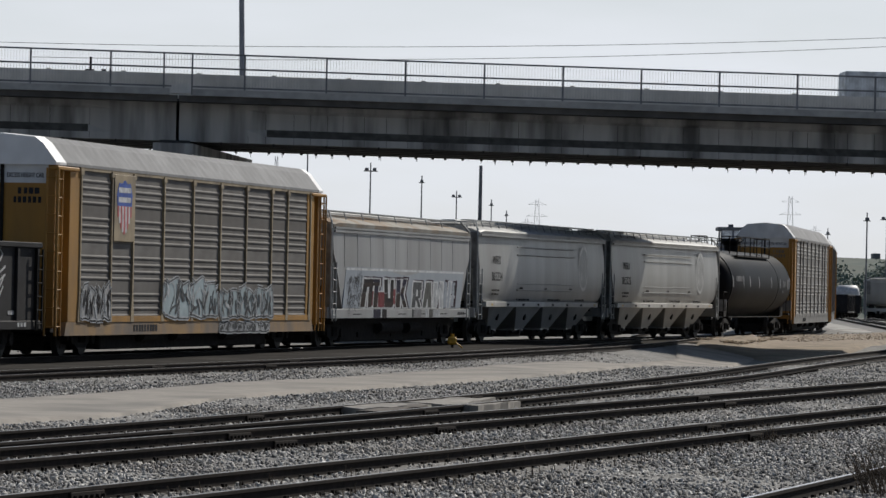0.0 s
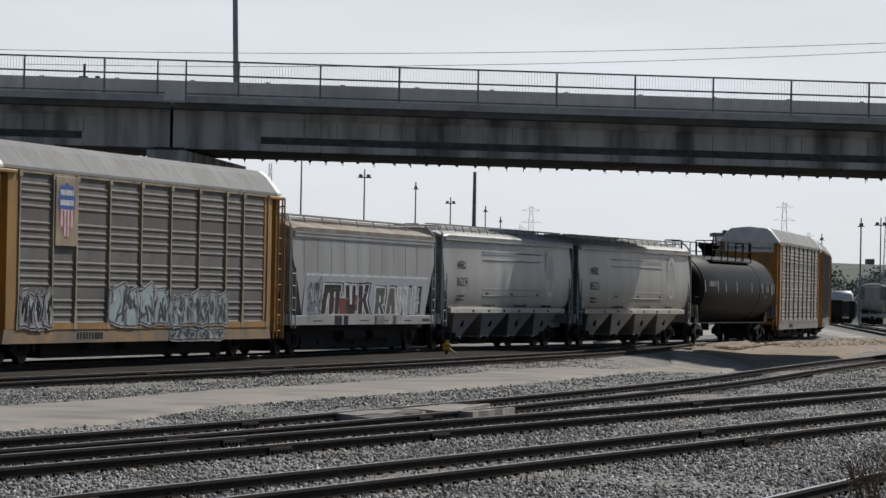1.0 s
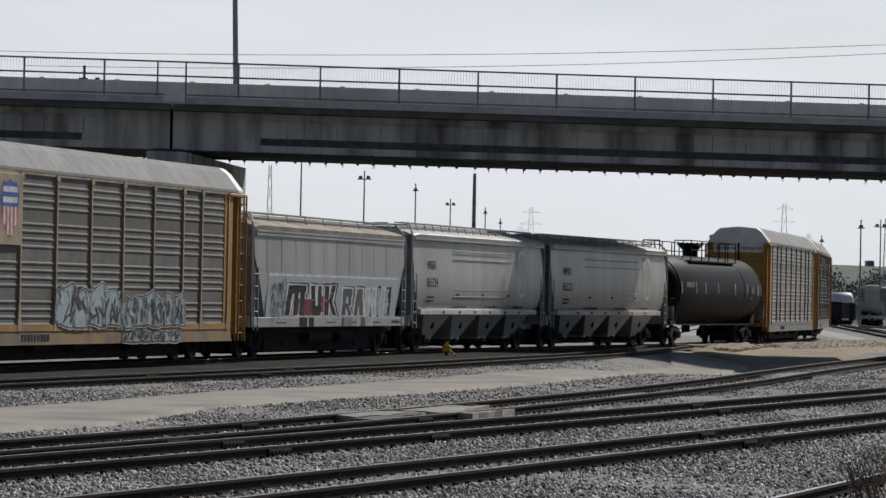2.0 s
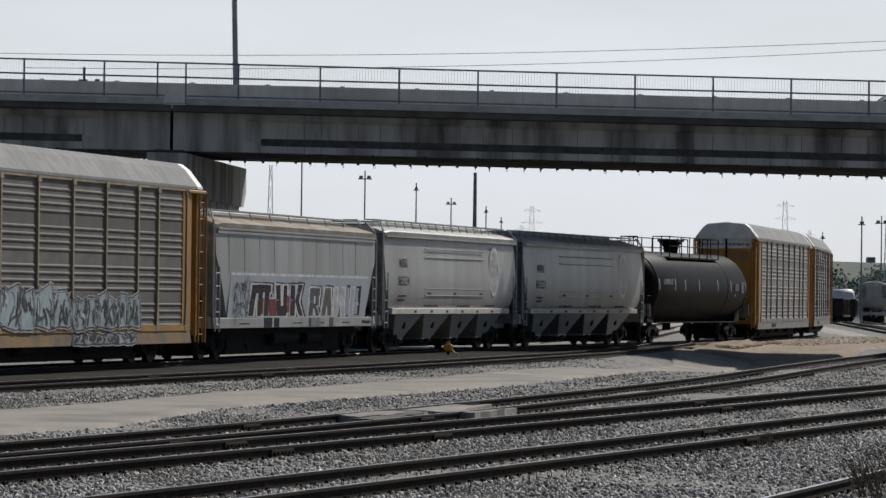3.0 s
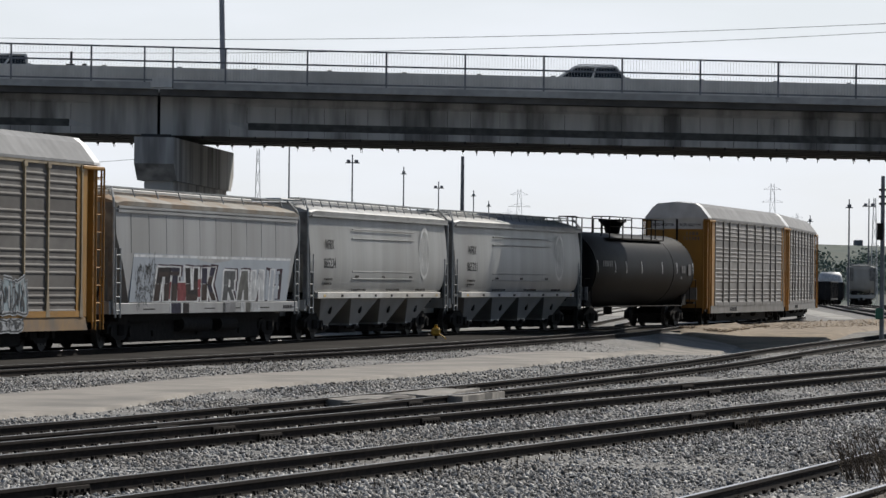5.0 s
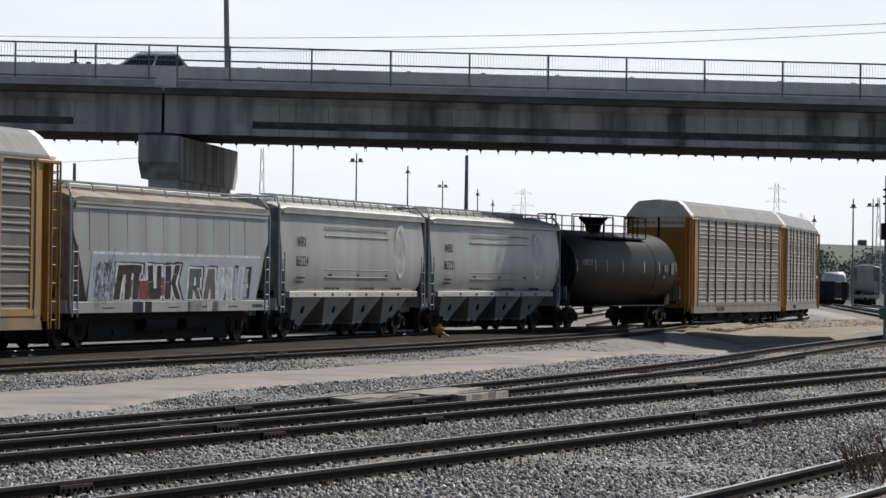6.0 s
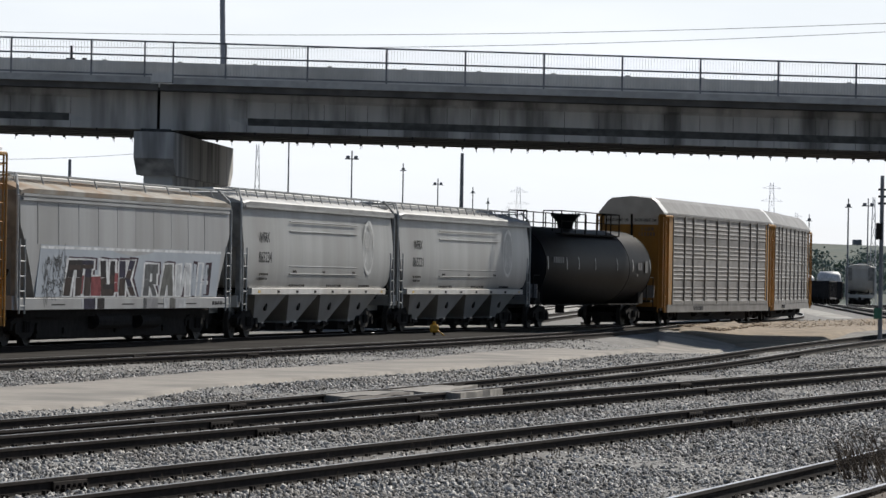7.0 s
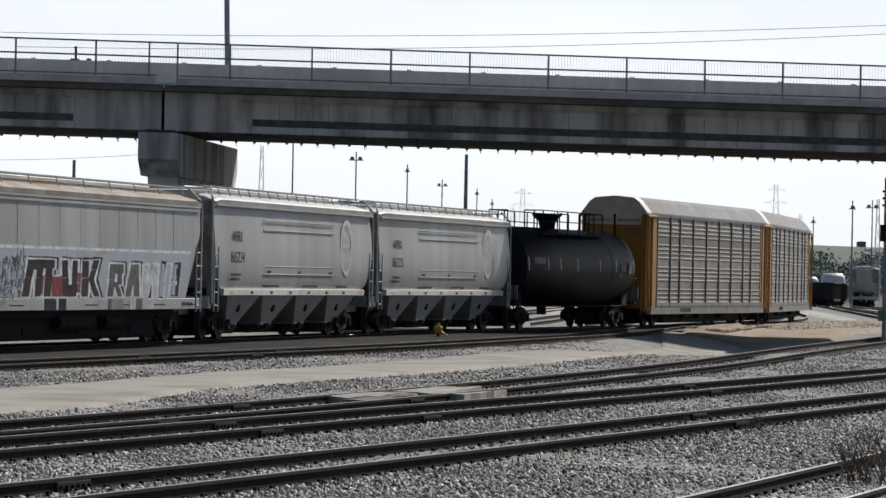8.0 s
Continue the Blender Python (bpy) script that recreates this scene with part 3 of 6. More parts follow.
def track(label, back, near=(30, 100), joints=(), lift=0.0, worn=None):
    """A track from the line of its left rail; sleepers and plates lie where the camera is near."""
    t = thing("railway_track", label, "railway track", kind="structure")
    right = offset_line(back, 1.505)
    track_rail(back, t, lift, worn)
    track_rail(right, t, lift, worn)
    mid = resample(offset_line(back, 0.7525), 0.52)
    for (x, y), (x2, y2) in zip(mid, mid[1:]):
        if near[0] < y < near[1]:
            a = math.atan2(x2 - x, y2 - y) + rng.uniform(-0.015, 0.015)
            sit(TIE_MESH, "sleeper", t, x, y, level(y) - 0.18 + lift, a)
            for o in (-0.7525, 0.7525):
                sit(PLATE_MESH, "tie_plate", t, x + math.cos(a) * o, y - math.sin(a) * o, level(y) - 0.18 + lift, a)
    for rail_line, y in joints:
        line_pts = back if rail_line == 0 else right
        for p, q in zip(line_pts, line_pts[1:]):
            if p[1] <= y < q[1]:
                f = (y - p[1]) / (q[1] - p[1])
                a = math.atan2(q[0] - p[0], q[1] - p[1])
                for sgn in (-1, 1):
                    sit(JOINT_MESH, "joint_bar", t, p[0] + (q[0] - p[0]) * f + sgn * 0.03 * math.cos(a), y - sgn * 0.03 * math.sin(a), level(y) - 0.10 + lift, a, sgn)
    return t


def line(a, b, y0, y1, n=24):
    return [(a + b * (y0 + (y1 - y0) * i / n), y0 + (y1 - y0) * i / n) for i in range(n + 1)]


track("straight yard track with rusty rails bedded in grey ballast", line(-18.05, 0.3185, 20, 170), (36, 92), ((0, 44.5), (0, 70), (1, 66.5)))
track("straight yard track with rusty rails beside a turnout", line(-22.99, 0.3195, 20, 180), (44, 96), ((0, 62.0), (1, 59.5), (1, 66.5), (1, 84), (0, 88)))
LEAD = smooth_line([(-18.5, 20), (-15.6, 30), (-6.3, 59.5), (-4.2, 66.7), (-1.85, 75.6), (0, 82.7), (5.8, 107.1), (10.3, 131.7), (17.5, 167.2), (26, 215), (33, 260)])
track("curved lead track with rusty rails beside the service road", LEAD, (44, 125), ((0, 84.5), (0, 70), (1, 62), (1, 75)))
track("nearest yard track with a polished rail head at a dirt edge", line(-9.05, 0.2695, 20, 140), (34, 70), worn=RAIL_POLISHED)
SIDING = smooth_line([(-19, 62), (-14.2, 80), (-10.1, 96.7), (-7, 107.7), (-3, 122.5), (0, 134.8), (4.4, 155), (7.0, 172), (9.3, 192), (10.9, 198)])
track("siding with worn rails between the train and the road", SIDING, (94, 150), ((0, 106), (0, 117), (1, 110)))
tr = thing("railway_track", "bending main yard track with rails under the train", "railway track", kind="structure")
main_line = []
for s in range(40, 330, 4):
    p, a = train_line(s)
    main_line.append((p.x, p.y))


def main_rail(off):
    bm = bmesh.new()
    secs = []
    for s in range(40, 330, 4):
        p, a = train_line(s)
        x, y = p.x + math.cos(a) * off, p.y - math.sin(a) * off
        secs.append([(x + math.cos(a) * o, y - math.sin(a) * o, p.z + z) for o, z in RAIL_PROFILE])
    loft(bm, secs)
    ob = part("rail", bm, RAIL_RUST, tr)
    ob.data.materials.append(RAIL_TOP)
    for p in ob.data.polygons:
        if p.normal.z > 0.55 and p.center.z > 0.0026 * (p.center.y - 148) - 0.09:
            p.material_index = 1


main_rail(-0.7525)
main_rail(0.7525)
for k in range(250):
    p, a = train_line(96 + k * 0.54)
    sit(TIE_MESH, "sleeper", tr, p.x, p.y, p.z - 0.175, a)
for x0, b in ((-18, 0.085), (-14, 0.085), (-10, 0.085), (12, 0.06), (16, 0.055), (20, 0.05), (25, 0.045), (30, 0.05)):
    track("distant yard track with rails shining in the sun", line(x0, b, 195, 420), (0, 1))


BED_YS = [96 + 5 * k for k in range(15)]


def line_x(pts, y):
    return float(np.interp(y, [p[1] for p in pts], [p[0] for p in pts]))


strip("track_bed", [(line_x(main_line, y) - 1.6, y) for y in BED_YS], [(line_x(SIDING, y) - 0.25, y) for y in BED_YS], DARK_BED, -0.085, 0.4,
      "near-black track bed beside the train", "track bed", 11)


FAR_BED_YS = [170 + 5 * k for k in range(15)]
strip("track_bed", [(line_x(main_line, y) - 1.6, y) for y in FAR_BED_YS], [(line_x(main_line, y) + 2.2, y) for y in FAR_BED_YS], DARK_BED, -0.095, 0.4,
      "near-black track bed under the bend of the track", "track bed", 13)


# ---- crossing slabs ----
def slab(corners, thick, mat, label, seed):
    """A worn flat piece: corners as (x, y), with a broken outline."""
    bm = bmesh.new()
    rim = []
    for i, a in enumerate(corners):
        b = corners[(i + 1) % len(corners)]
        for k in range(6):
            p = Vector(a).lerp(Vector(b), k / 6)
            rim.append((p.x + 0.14 * noise.noise((p.x * 3, p.y * 3, seed)), p.y + 0.7 * noise.noise((p.x * 2, p.y * 1.3, seed + 3))))
    top = [(x, y, level(y) - 0.02 + 0.05 * noise.noise((x * 2, y, seed))) for x, y in rim]
    loft(bm, [[(x, y, z - thick) for x, y, z in top], top])
    return tagged(part("crossing_slab", bm, mat), label, "crossing slab")


slab([(-1.2, 78.4), (-0.1, 82.4), (0.75, 82.0), (-0.05, 78.1)], 0.14, SLAB, "broken pale asphalt crossing slab lying between the rails", 2)
slab([(-2.15, 75.0), (-1.35, 78.0), (-0.35, 77.5), (-1.15, 74.8)], 0.14, SLAB, "worn pale concrete crossing slab between the rails", 6)
slab([(0.02, 77.4), (0.98, 81.2), (1.25, 81.0), (0.45, 77.2)], 0.13, SLAB, "long pale crossing slab beside the lead track rail", 11)
slab([(-1.75, 73.2), (-0.85, 76.6), (-0.55, 76.4), (-1.4, 73.0)], 0.12, TIE, "dark timber crossing plank beside the rail", 15)


# ---- loose stones ----
def stones(name, count, region, size, mat, label, seed, ground_drop=0.172):
    """Crushed stones joined in one mesh; region(r) gives a random (x, y)."""
    r = np.random.RandomState(seed)
    cube = np.array([(x, y, z) for z in (-1, 1) for y in (-1, 1) for x in (-1, 1)], float)
    faces = np.array(((0, 2, 3, 1), (4, 5, 7, 6), (0, 1, 5, 4), (2, 6, 7, 3), (0, 4, 6, 2), (1, 3, 7, 5)))
    xy = region(r, count)
    n = len(xy)
    s = size[0] + (size[1] - size[0]) * r.rand(n, 1) ** 2.8
    axes = s * np.stack([r.uniform(0.8, 1.5, n), r.uniform(0.6, 1.1, n), r.uniform(0.35, 0.8, n)], 1)
    v = cube[None] * axes[:, None] * r.uniform(0.45, 1.0, (n, 8, 1))
    q = r.normal(size=(n, 4))
    q /= np.linalg.norm(q, axis=1, keepdims=True)
    w, x, y, z = q.T
    rot = np.stack([1 - 2 * (y * y + z * z), 2 * (x * y - z * w), 2 * (x * z + y * w), 2 * (x * y + z * w), 1 - 2 * (x * x + z * z), 2 * (y * z - x * w),
                    2 * (x * z - y * w), 2 * (y * z + x * w), 1 - 2 * (x * x + y * y)], 1).reshape(n, 3, 3)
    v = np.einsum("nij,nkj->nki", rot, v)
    yy = xy[:, 1]
    z0 = (yy - 146) * np.where(yy < 146, 0.0045, 0.0026) - dip(xy[:, 0], yy) - ground_drop + s[:, 0] * 0.35
    v += np.stack([xy[:, 0], yy, z0], 1)[:, None]
    me = bpy.data.meshes.new(name)
    me.vertices.add(n * 8)
    me.vertices.foreach_set("co", v.reshape(-1))
    loops = (faces[None] + 8 * np.arange(n)[:, None, None]).reshape(-1)
    me.loops.add(len(loops))
    me.loops.foreach_set("vertex_index", loops)
    me.polygons.add(n * 6)
    me.polygons.foreach_set("loop_start", np.arange(0, n * 24, 4))
    me.update(calc_edges=True)
    me.materials.append(mat)
    return tagged(new(name, me), label, "ballast", kind="stuff")


def near_yard(r, n):
    y = 36 + (92 - 36) * r.rand(n) ** 1.25
    x = (r.rand(n) * 2 - 1) * (0.112 * y + 0.3)
    road = (x > np.interp(y, [p[1] for p in ROAD_LEFT], [p[0] for p in ROAD_LEFT])) & (x < np.interp(y, [p[1] for p in ROAD_RIGHT], [p[0] for p in ROAD_RIGHT]))
    keep = ~road | (r.rand(n) < 0.05)
    for a, b in ((-18.05, 0.3185), (-22.99, 0.3195), (-9.05, 0.2695)):
        for off in (0, 1.58):
            keep &= np.abs(x - (a + b * y) - off) > 0.09
    return np.stack([x, y], 1)[keep]


def far_yard(r, n):
    y = 88 + (150 - 88) * r.rand(n)
    x = (r.rand(n) * 2 - 1) * (0.112 * y + 0.5)
    bed = (y > 96) & (x < np.interp(y, [p[1] for p in SIDING], [p[0] for p in SIDING])) & (r.rand(n) < 0.92)
    x, y = x[~bed], y[~bed]
    n = len(x)
    road = (x > np.interp(y, [p[1] for p in ROAD_LEFT], [p[0] for p in ROAD_LEFT])) & (x < np.interp(y, [p[1] for p in ROAD_RIGHT], [p[0] for p in ROAD_RIGHT]))
    mid_x = np.interp(y, [p[1] for p in main_line], [p[0] for p in main_line])
    return np.stack([x, y], 1)[~road & (np.abs(x - mid_x) > 1.6)]


stones("ballast_stones", 165000, near_yard, (0.009, 0.036), STONE, "loose angular grey ballast stones between the tracks", 3)
def heap(r, n):
    f, g = r.uniform(0.08, 0.85, n), r.uniform(-0.7, 0.6, n)
    return np.stack([11.0 + 3.9 * f + g * 1.2, 181 + 16 * f - g * 3.5], 1)


def flat(r, n):
    f, g = r.rand(n), r.rand(n) ** 1.6
    a, b = np.array((13.5, 190.0)), np.array((31.0, 250.0))
    p = a + (b - a) * f[:, None]
    return p + np.stack([2.5 - 7.0 * g, 5.0 * g], 1) * 0.8 + r.normal(size=(n, 2)) * (0.5, 1.5)


stones("dirt_stones", 6000, flat, (0.014, 0.045), TAN_STONE, "scattered brown stones on the tan dirt flat", 17, 0.06)
stones("mound_stones", 5000, heap, (0.02, 0.05), TAN_STONE, "brown and tan stones on the earth mound", 8, -0.03)
stones("ballast_stones", 46000, far_yard, (0.016, 0.036), STONE, "loose grey ballast stones along the siding and train track", 4)

# ---- the train: helpers ----
LH, LT, LA, LG, LN = 20.86, 21.40, 28.15, 21.58, 19.5
CARS, WHEELS = [], []
WHEEL_R = 0.457


def train_at(t):
    """Arc length along the line of a fixed point between the two grey hoppers; the train slows gently."""
    u = (t - 4) / 4
    return 163.570 - 17.316 * u + 0.903 * u * u + 0.477 * u ** 3


def wheelset_mesh():
    bm = bmesh.new()
    rod(bm, (0, -0.9, 0), (0, 0.9, 0), 0.075, 8)
    for sy in (-1, 1):
        for r, a, b in ((WHEEL_R, 0.70, 0.82), (WHEEL_R + 0.03, 0.665, 0.70), (0.15, 0.82, 0.92)):
            rod(bm, (0, sy * a, 0), (0, sy * b, 0), r, 24 if r > 0.3 else 10)
        for k in range(6):
            a = k * math.pi / 3
            box(bm, 0.25 * math.cos(a) - 0.05, 0.25 * math.cos(a) + 0.05, sy * 0.82 - 0.02, sy * 0.82 + 0.02, 0.25 * math.sin(a) - 0.05, 0.25 * math.sin(a) + 0.05)
    return mesh_of("wheelset", bm, WHEEL)


def sideframe_mesh():
    bm = bmesh.new()
    prof = ((-1.2, 0.42), (-1.2, 0.62), (-0.75, 0.74), (-0.4, 0.86), (0.4, 0.86), (0.75, 0.74), (1.2, 0.62), (1.2, 0.42), (0.75, 0.40), (0.42, 0.22), (-0.42, 0.22), (-0.75, 0.40))
    loft(bm, [[(x, y, z) for x, z in prof] for y in (-0.08, 0.08)])
    for x in (-0.88, 0.88):
        rod(bm, (x, -0.14, 0.457), (x, 0.14, 0.457), 0.15, 10)
    for x in (-0.18, 0, 0.18):
        rod(bm, (x, -0.02, 0.34), (x, -0.02, 0.66), 0.075, 8)
        rod(bm, (x, -0.10, 0.36), (x, -0.10, 0.64), 0.06, 8)
    return mesh_of("side_frame", bm, GRIME)


def bolster_mesh():
    bm = bmesh.new()
    box(bm, -0.2, 0.2, -1.0, 1.0, 0.5, 0.8, 0.03)
    rod(bm, (0, 0, 0.8), (0, 0, 1.05), 0.25, 12)
    box(bm, -1.3, -1.2, -0.8, 0.8, 0.4, 0.5)
    # black block added between the wheels, hiding the pale ground beyond
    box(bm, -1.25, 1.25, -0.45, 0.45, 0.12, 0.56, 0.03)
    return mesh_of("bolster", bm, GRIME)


WHEELSET, SIDEFRAME, BOLSTER = wheelset_mesh(), sideframe_mesh(), bolster_mesh()


def child(name, mesh, parent, m=None):
    ob = new(name, mesh)
    ob.parent = parent
    if m is not None:
        ob.matrix_basis = m
    return ob


def truck(car, x):
    t = child("truck", BOLSTER, car, pose(x, 0, 0))
    for y in (-1.0, 1.0):
        child("side_frame", SIDEFRAME, t, pose(0, y, 0))
    for dx in (-0.88, 0.88):
        WHEELS.append(child("wheelset", WHEELSET, t, pose(dx, 0, WHEEL_R)))


def coupler(car, x, sgn):
    bm = bmesh.new()
    box(bm, min(x, x + sgn * 0.75), max(x, x + sgn * 0.75), -0.09, 0.09, 0.76, 0.96, 0.02)
    box(bm, min(x + sgn * 0.6, x + sgn * 0.9), max(x + sgn * 0.6, x + sgn * 0.9), -0.16, 0.16, 0.70, 1.02, 0.04)
    rod(bm, (x + sgn * 0.05, 0.3, 0.8), (x + sgn * 0.75, 0.25, 0.55), 0.03, 6)
    part("coupler", bm, GRIME, car)


def ladder(car, x, y, z0, z1, along="x", width=0.42, mat=None, rungs=None, stand=0.05):
    """Two stiles and rungs; along: the axis that the rungs follow."""
    bm = bmesh.new()
    n = rungs or max(2, int((z1 - z0) / 0.42))
    e = Vector((1, 0, 0)) if along == "x" else Vector((0, 1, 0))
    a, b = Vector((x, y, 0)) - e * width / 2, Vector((x, y, 0)) + e * width / 2
    for p in (a, b):
        rod(bm, (p.x, p.y, z0), (p.x, p.y, z1), 0.028, 6)
    for k in range(n):
        z = z0 + (k + 0.5) * (z1 - z0) / n
        rod(bm, (a.x, a.y, z), (b.x, b.y, z), 0.02, 6)
    part("ladder", bm, mat or GRIME, car)


def lettering(car, text, x, y, z, size, mat, turn=(90, 0, 0), squeeze=1.0):
    """Flat painted letters; they face the near side unless turned."""
    cu = bpy.data.curves.new("lettering", "FONT")
    cu.body, cu.size, cu.extrude, cu.offset = text, size, 0.002, 0.003
    tmp = bpy.data.objects.new("lettering", cu)
    scene.collection.objects.link(tmp)
    me = bpy.data.meshes.new_from_object(tmp.evaluated_get(bpy.context.evaluated_depsgraph_get()))
    bpy.data.objects.remove(tmp)
    bpy.data.curves.remove(cu)
    me.transform(pose(x, y, z, *turn) @ Matrix.Diagonal((squeeze, 1, 1, 1)))
    me.materials.clear()
    me.materials.append(mat)
    ob = child("lettering", me, car)
    return ob


def bars(car, x0, x1, z0, z1, y, n, mat, seed=0, along="x", name="lettering"):
    """Unreadable marks as plain bars."""
    r = random.Random(seed)
    bm = bmesh.new()
    w = (x1 - x0) / n
    for k in range(n):
        a, b = x0 + k * w, x0 + k * w + w * r.uniform(0.55, 0.8)
        if along == "x":
            box(bm, a, b, y - 0.004, y + 0.002, z0, z1)
        else:
            box(bm, y - 0.004, y + 0.002, a, b, z0, z1)
    return tagged(part(name, bm, mat, car), kind="stuff")


def ribbon(bm, pts, w, y):
    """A flat painted stroke on the near side through (x, z) points."""
    vs = []
    for i, (x, z) in enumerate(pts):
        a, b = Vector(pts[max(i - 1, 0)]), Vector(pts[min(i + 1, len(pts) - 1)])
        d = b - a
        d = d.normalized() if d.length else Vector((1, 0))
        vs.append((bm.verts.new((x - d.y * w, y, z + d.x * w)), bm.verts.new((x + d.y * w, y, z - d.x * w))))
    for (a, b), (c, d) in zip(vs, vs[1:]):
        bm.faces.new((a, b, d, c))


def block_forms(car, y, forms):
    """Sprayed block forms: slanted bars (foot, head, width, low, high, paint), dark above and brown below, with white edges and a thin shadow."""
    paints = ((SPRAY_BLACK, SPRAY_BROWN), (SPRAY_NAVY, SPRAY_BROWN), (SPRAY_RED, SPRAY_RED), (SPRAY_GREY, SPRAY_GREY), (SPRAY_OLIVE, SPRAY_OLIVE), (SPRAY_PALE, SPRAY_PALE), (PATCH, PATCH))
    halo, shade = bmesh.new(), bmesh.new()
    r = random.Random(21)

    def bar(bm, lay, xb, xt, w, z0, z1, grow=0.0, rise=0.0):
        pts = ((xb - grow, z0 - rise), (xb + w + grow, z0 - rise), (xt + w + grow + r.uniform(-0.04, 0.04), z1 + rise), (xt - grow + r.uniform(-0.04, 0.04), z1 + rise + r.uniform(-0.03, 0.03)))
        bm.faces.new([bm.verts.new((x, lay, z)) for x, z in pts])
    for form in forms:
        top, low = bmesh.new(), bmesh.new()
        for j, (xb, xt, w, z0, z1, paint) in enumerate(form):
            lay = y - 0.004 - 0.0004 * j
            mid = z0 + (z1 - z0) * 0.52
            xm = xb + (xt - xb) * 0.52
            if paint < 6:
                bar(halo, y - 0.002 - 0.0002 * j, xb, xt, w, z0, z1, 0.17, 0.035)
            if paint not in (2, 5):
                bar(shade, y - 0.001 - 0.0001 * j, xb + 0.16, xt + 0.18, w, z0, z1 + 0.045, 0.16, 0.03)
            bar(top, lay, xm, xt, w, mid, z1)
            bar(low, lay - 0.0002, xb, xm, w, z0, mid)
        for bm, mat in ((top, paints[form[0][5]][0]), (low, paints[form[0][5]][1])):
            tagged(part("graffiti", bm, mat, car), kind="stuff")
    tagged(part("graffiti", halo, PAINT_WHITE, car, "white sprayed graffiti edges"), kind="stuff")
    tagged(part("graffiti", shade, SPRAY_PURPLE, car, "dark sprayed graffiti shadow line"), kind="stuff")


def bubble_letters(car, x0, x1, z0, z1, y, n, fill, outline, seed):
    """Rounded sprayed shapes with dark inner strokes."""
    r = random.Random(seed)
    w = (x1 - x0) / n
    g, ink, halo = bmesh.new(), bmesh.new(), bmesh.new()
    for k in range(n):
        cx = x0 + (k + 0.5) * w
        h = (z1 - z0) * r.uniform(0.82, 1.0)
        cz = z0 + h / 2
        rim = []
        ph = r.uniform(0, 6)
        for i in range(22):
            a = 2 * math.pi * i / 22
            c, s = math.cos(a), math.sin(a)
            p = 0.42
            rr = 1 + 0.10 * math.sin(3 * a + ph) + 0.13 * math.sin(9 * a + ph * 2) * (1.4 if s > 0.5 else 0.4)
            rim.append((cx + w * 0.60 * math.copysign(abs(c) ** p, c) * rr, cz + h * 0.5 * math.copysign(abs(s) ** p, s) * min(rr, 1.25)))
        g.faces.new([g.verts.new((x, y - 0.0007 * k, z)) for x, z in rim])
        ribbon(halo, rim + [rim[0]], 0.055, y - 0.010)
        ribbon(ink, rim + [rim[0]], 0.022, y - 0.012)
        for j in range(9):
            pts = [(cx + r.uniform(-0.55, 0.5) * w, cz + r.uniform(-0.48, 0.05) * h)]
            d = r.uniform(1.1, 2.0)
            for i in range(6):
                d += r.uniform(-0.5, 0.5)
                pts.append((pts[-1][0] + math.cos(d) * w * 0.09, pts[-1][1] + math.sin(d) * h * 0.08))
            ribbon(ink if j % 3 else halo, pts, r.uniform(0.02, 0.06), y - 0.012 - 0.0006 * j)
    tagged(part("graffiti", g, fill, car, "pale sprayed graffiti fill"), kind="stuff")
    tagged(part("graffiti", halo, SPRAY_PALE, car, "white sprayed graffiti edges"), kind="stuff")
    tagged(part("graffiti", ink, outline, car, "dark sprayed graffiti strokes"), kind="stuff")


def enrol(car, start, length, half):
    CARS.append((car, start + length / 2, half))
    return car


# ---- covered autorack ----
RACK_POSTS = (-11.6, -8.90, -6.92, -4.05, -1.15, 1.70, 4.52, 7.37, 9.25, 12.0)


def rib_panel_mesh(width, mat):
    """A steel side screen of that width with pressed ribs in four groups."""
    bm = bmesh.new()
    z0, z1 = 0.92, 4.86
    prof = [(0.0, z0)]
    for g in range(4):
        for k in range(4):
            z = 1.06 + g * 0.985 + k * 0.19
            prof += [(0.0, z - 0.05), (-0.014, z - 0.03), (-0.024, z + 0.004), (-0.015, z + 0.03), (0.0, z + 0.05)]
    prof.append((0.0, z1))
    rows = [[bm.verts.new((x, y, z)) for y, z in prof] for x in (-width / 2, width / 2)]
    backs = [[bm.verts.new((x, 0.03, z)) for z in (z0, z1)] for x in (-width / 2, width / 2)]
    for i in range(len(prof) - 1):
        bm.faces.new((rows[0][i], rows[1][i], rows[1][i + 1], rows[0][i + 1]))
    bm.faces.new((backs[0][0], backs[0][1], backs[1][1], backs[1][0]))
    bm.faces.new((rows[0][0], backs[0][0], backs[1][0], rows[1][0]))
    bm.faces.new((rows[0][-1], rows[1][-1], backs[1][1], backs[0][1]))
    return mesh_of("side_panel", bm, mat)


PANELS = {}


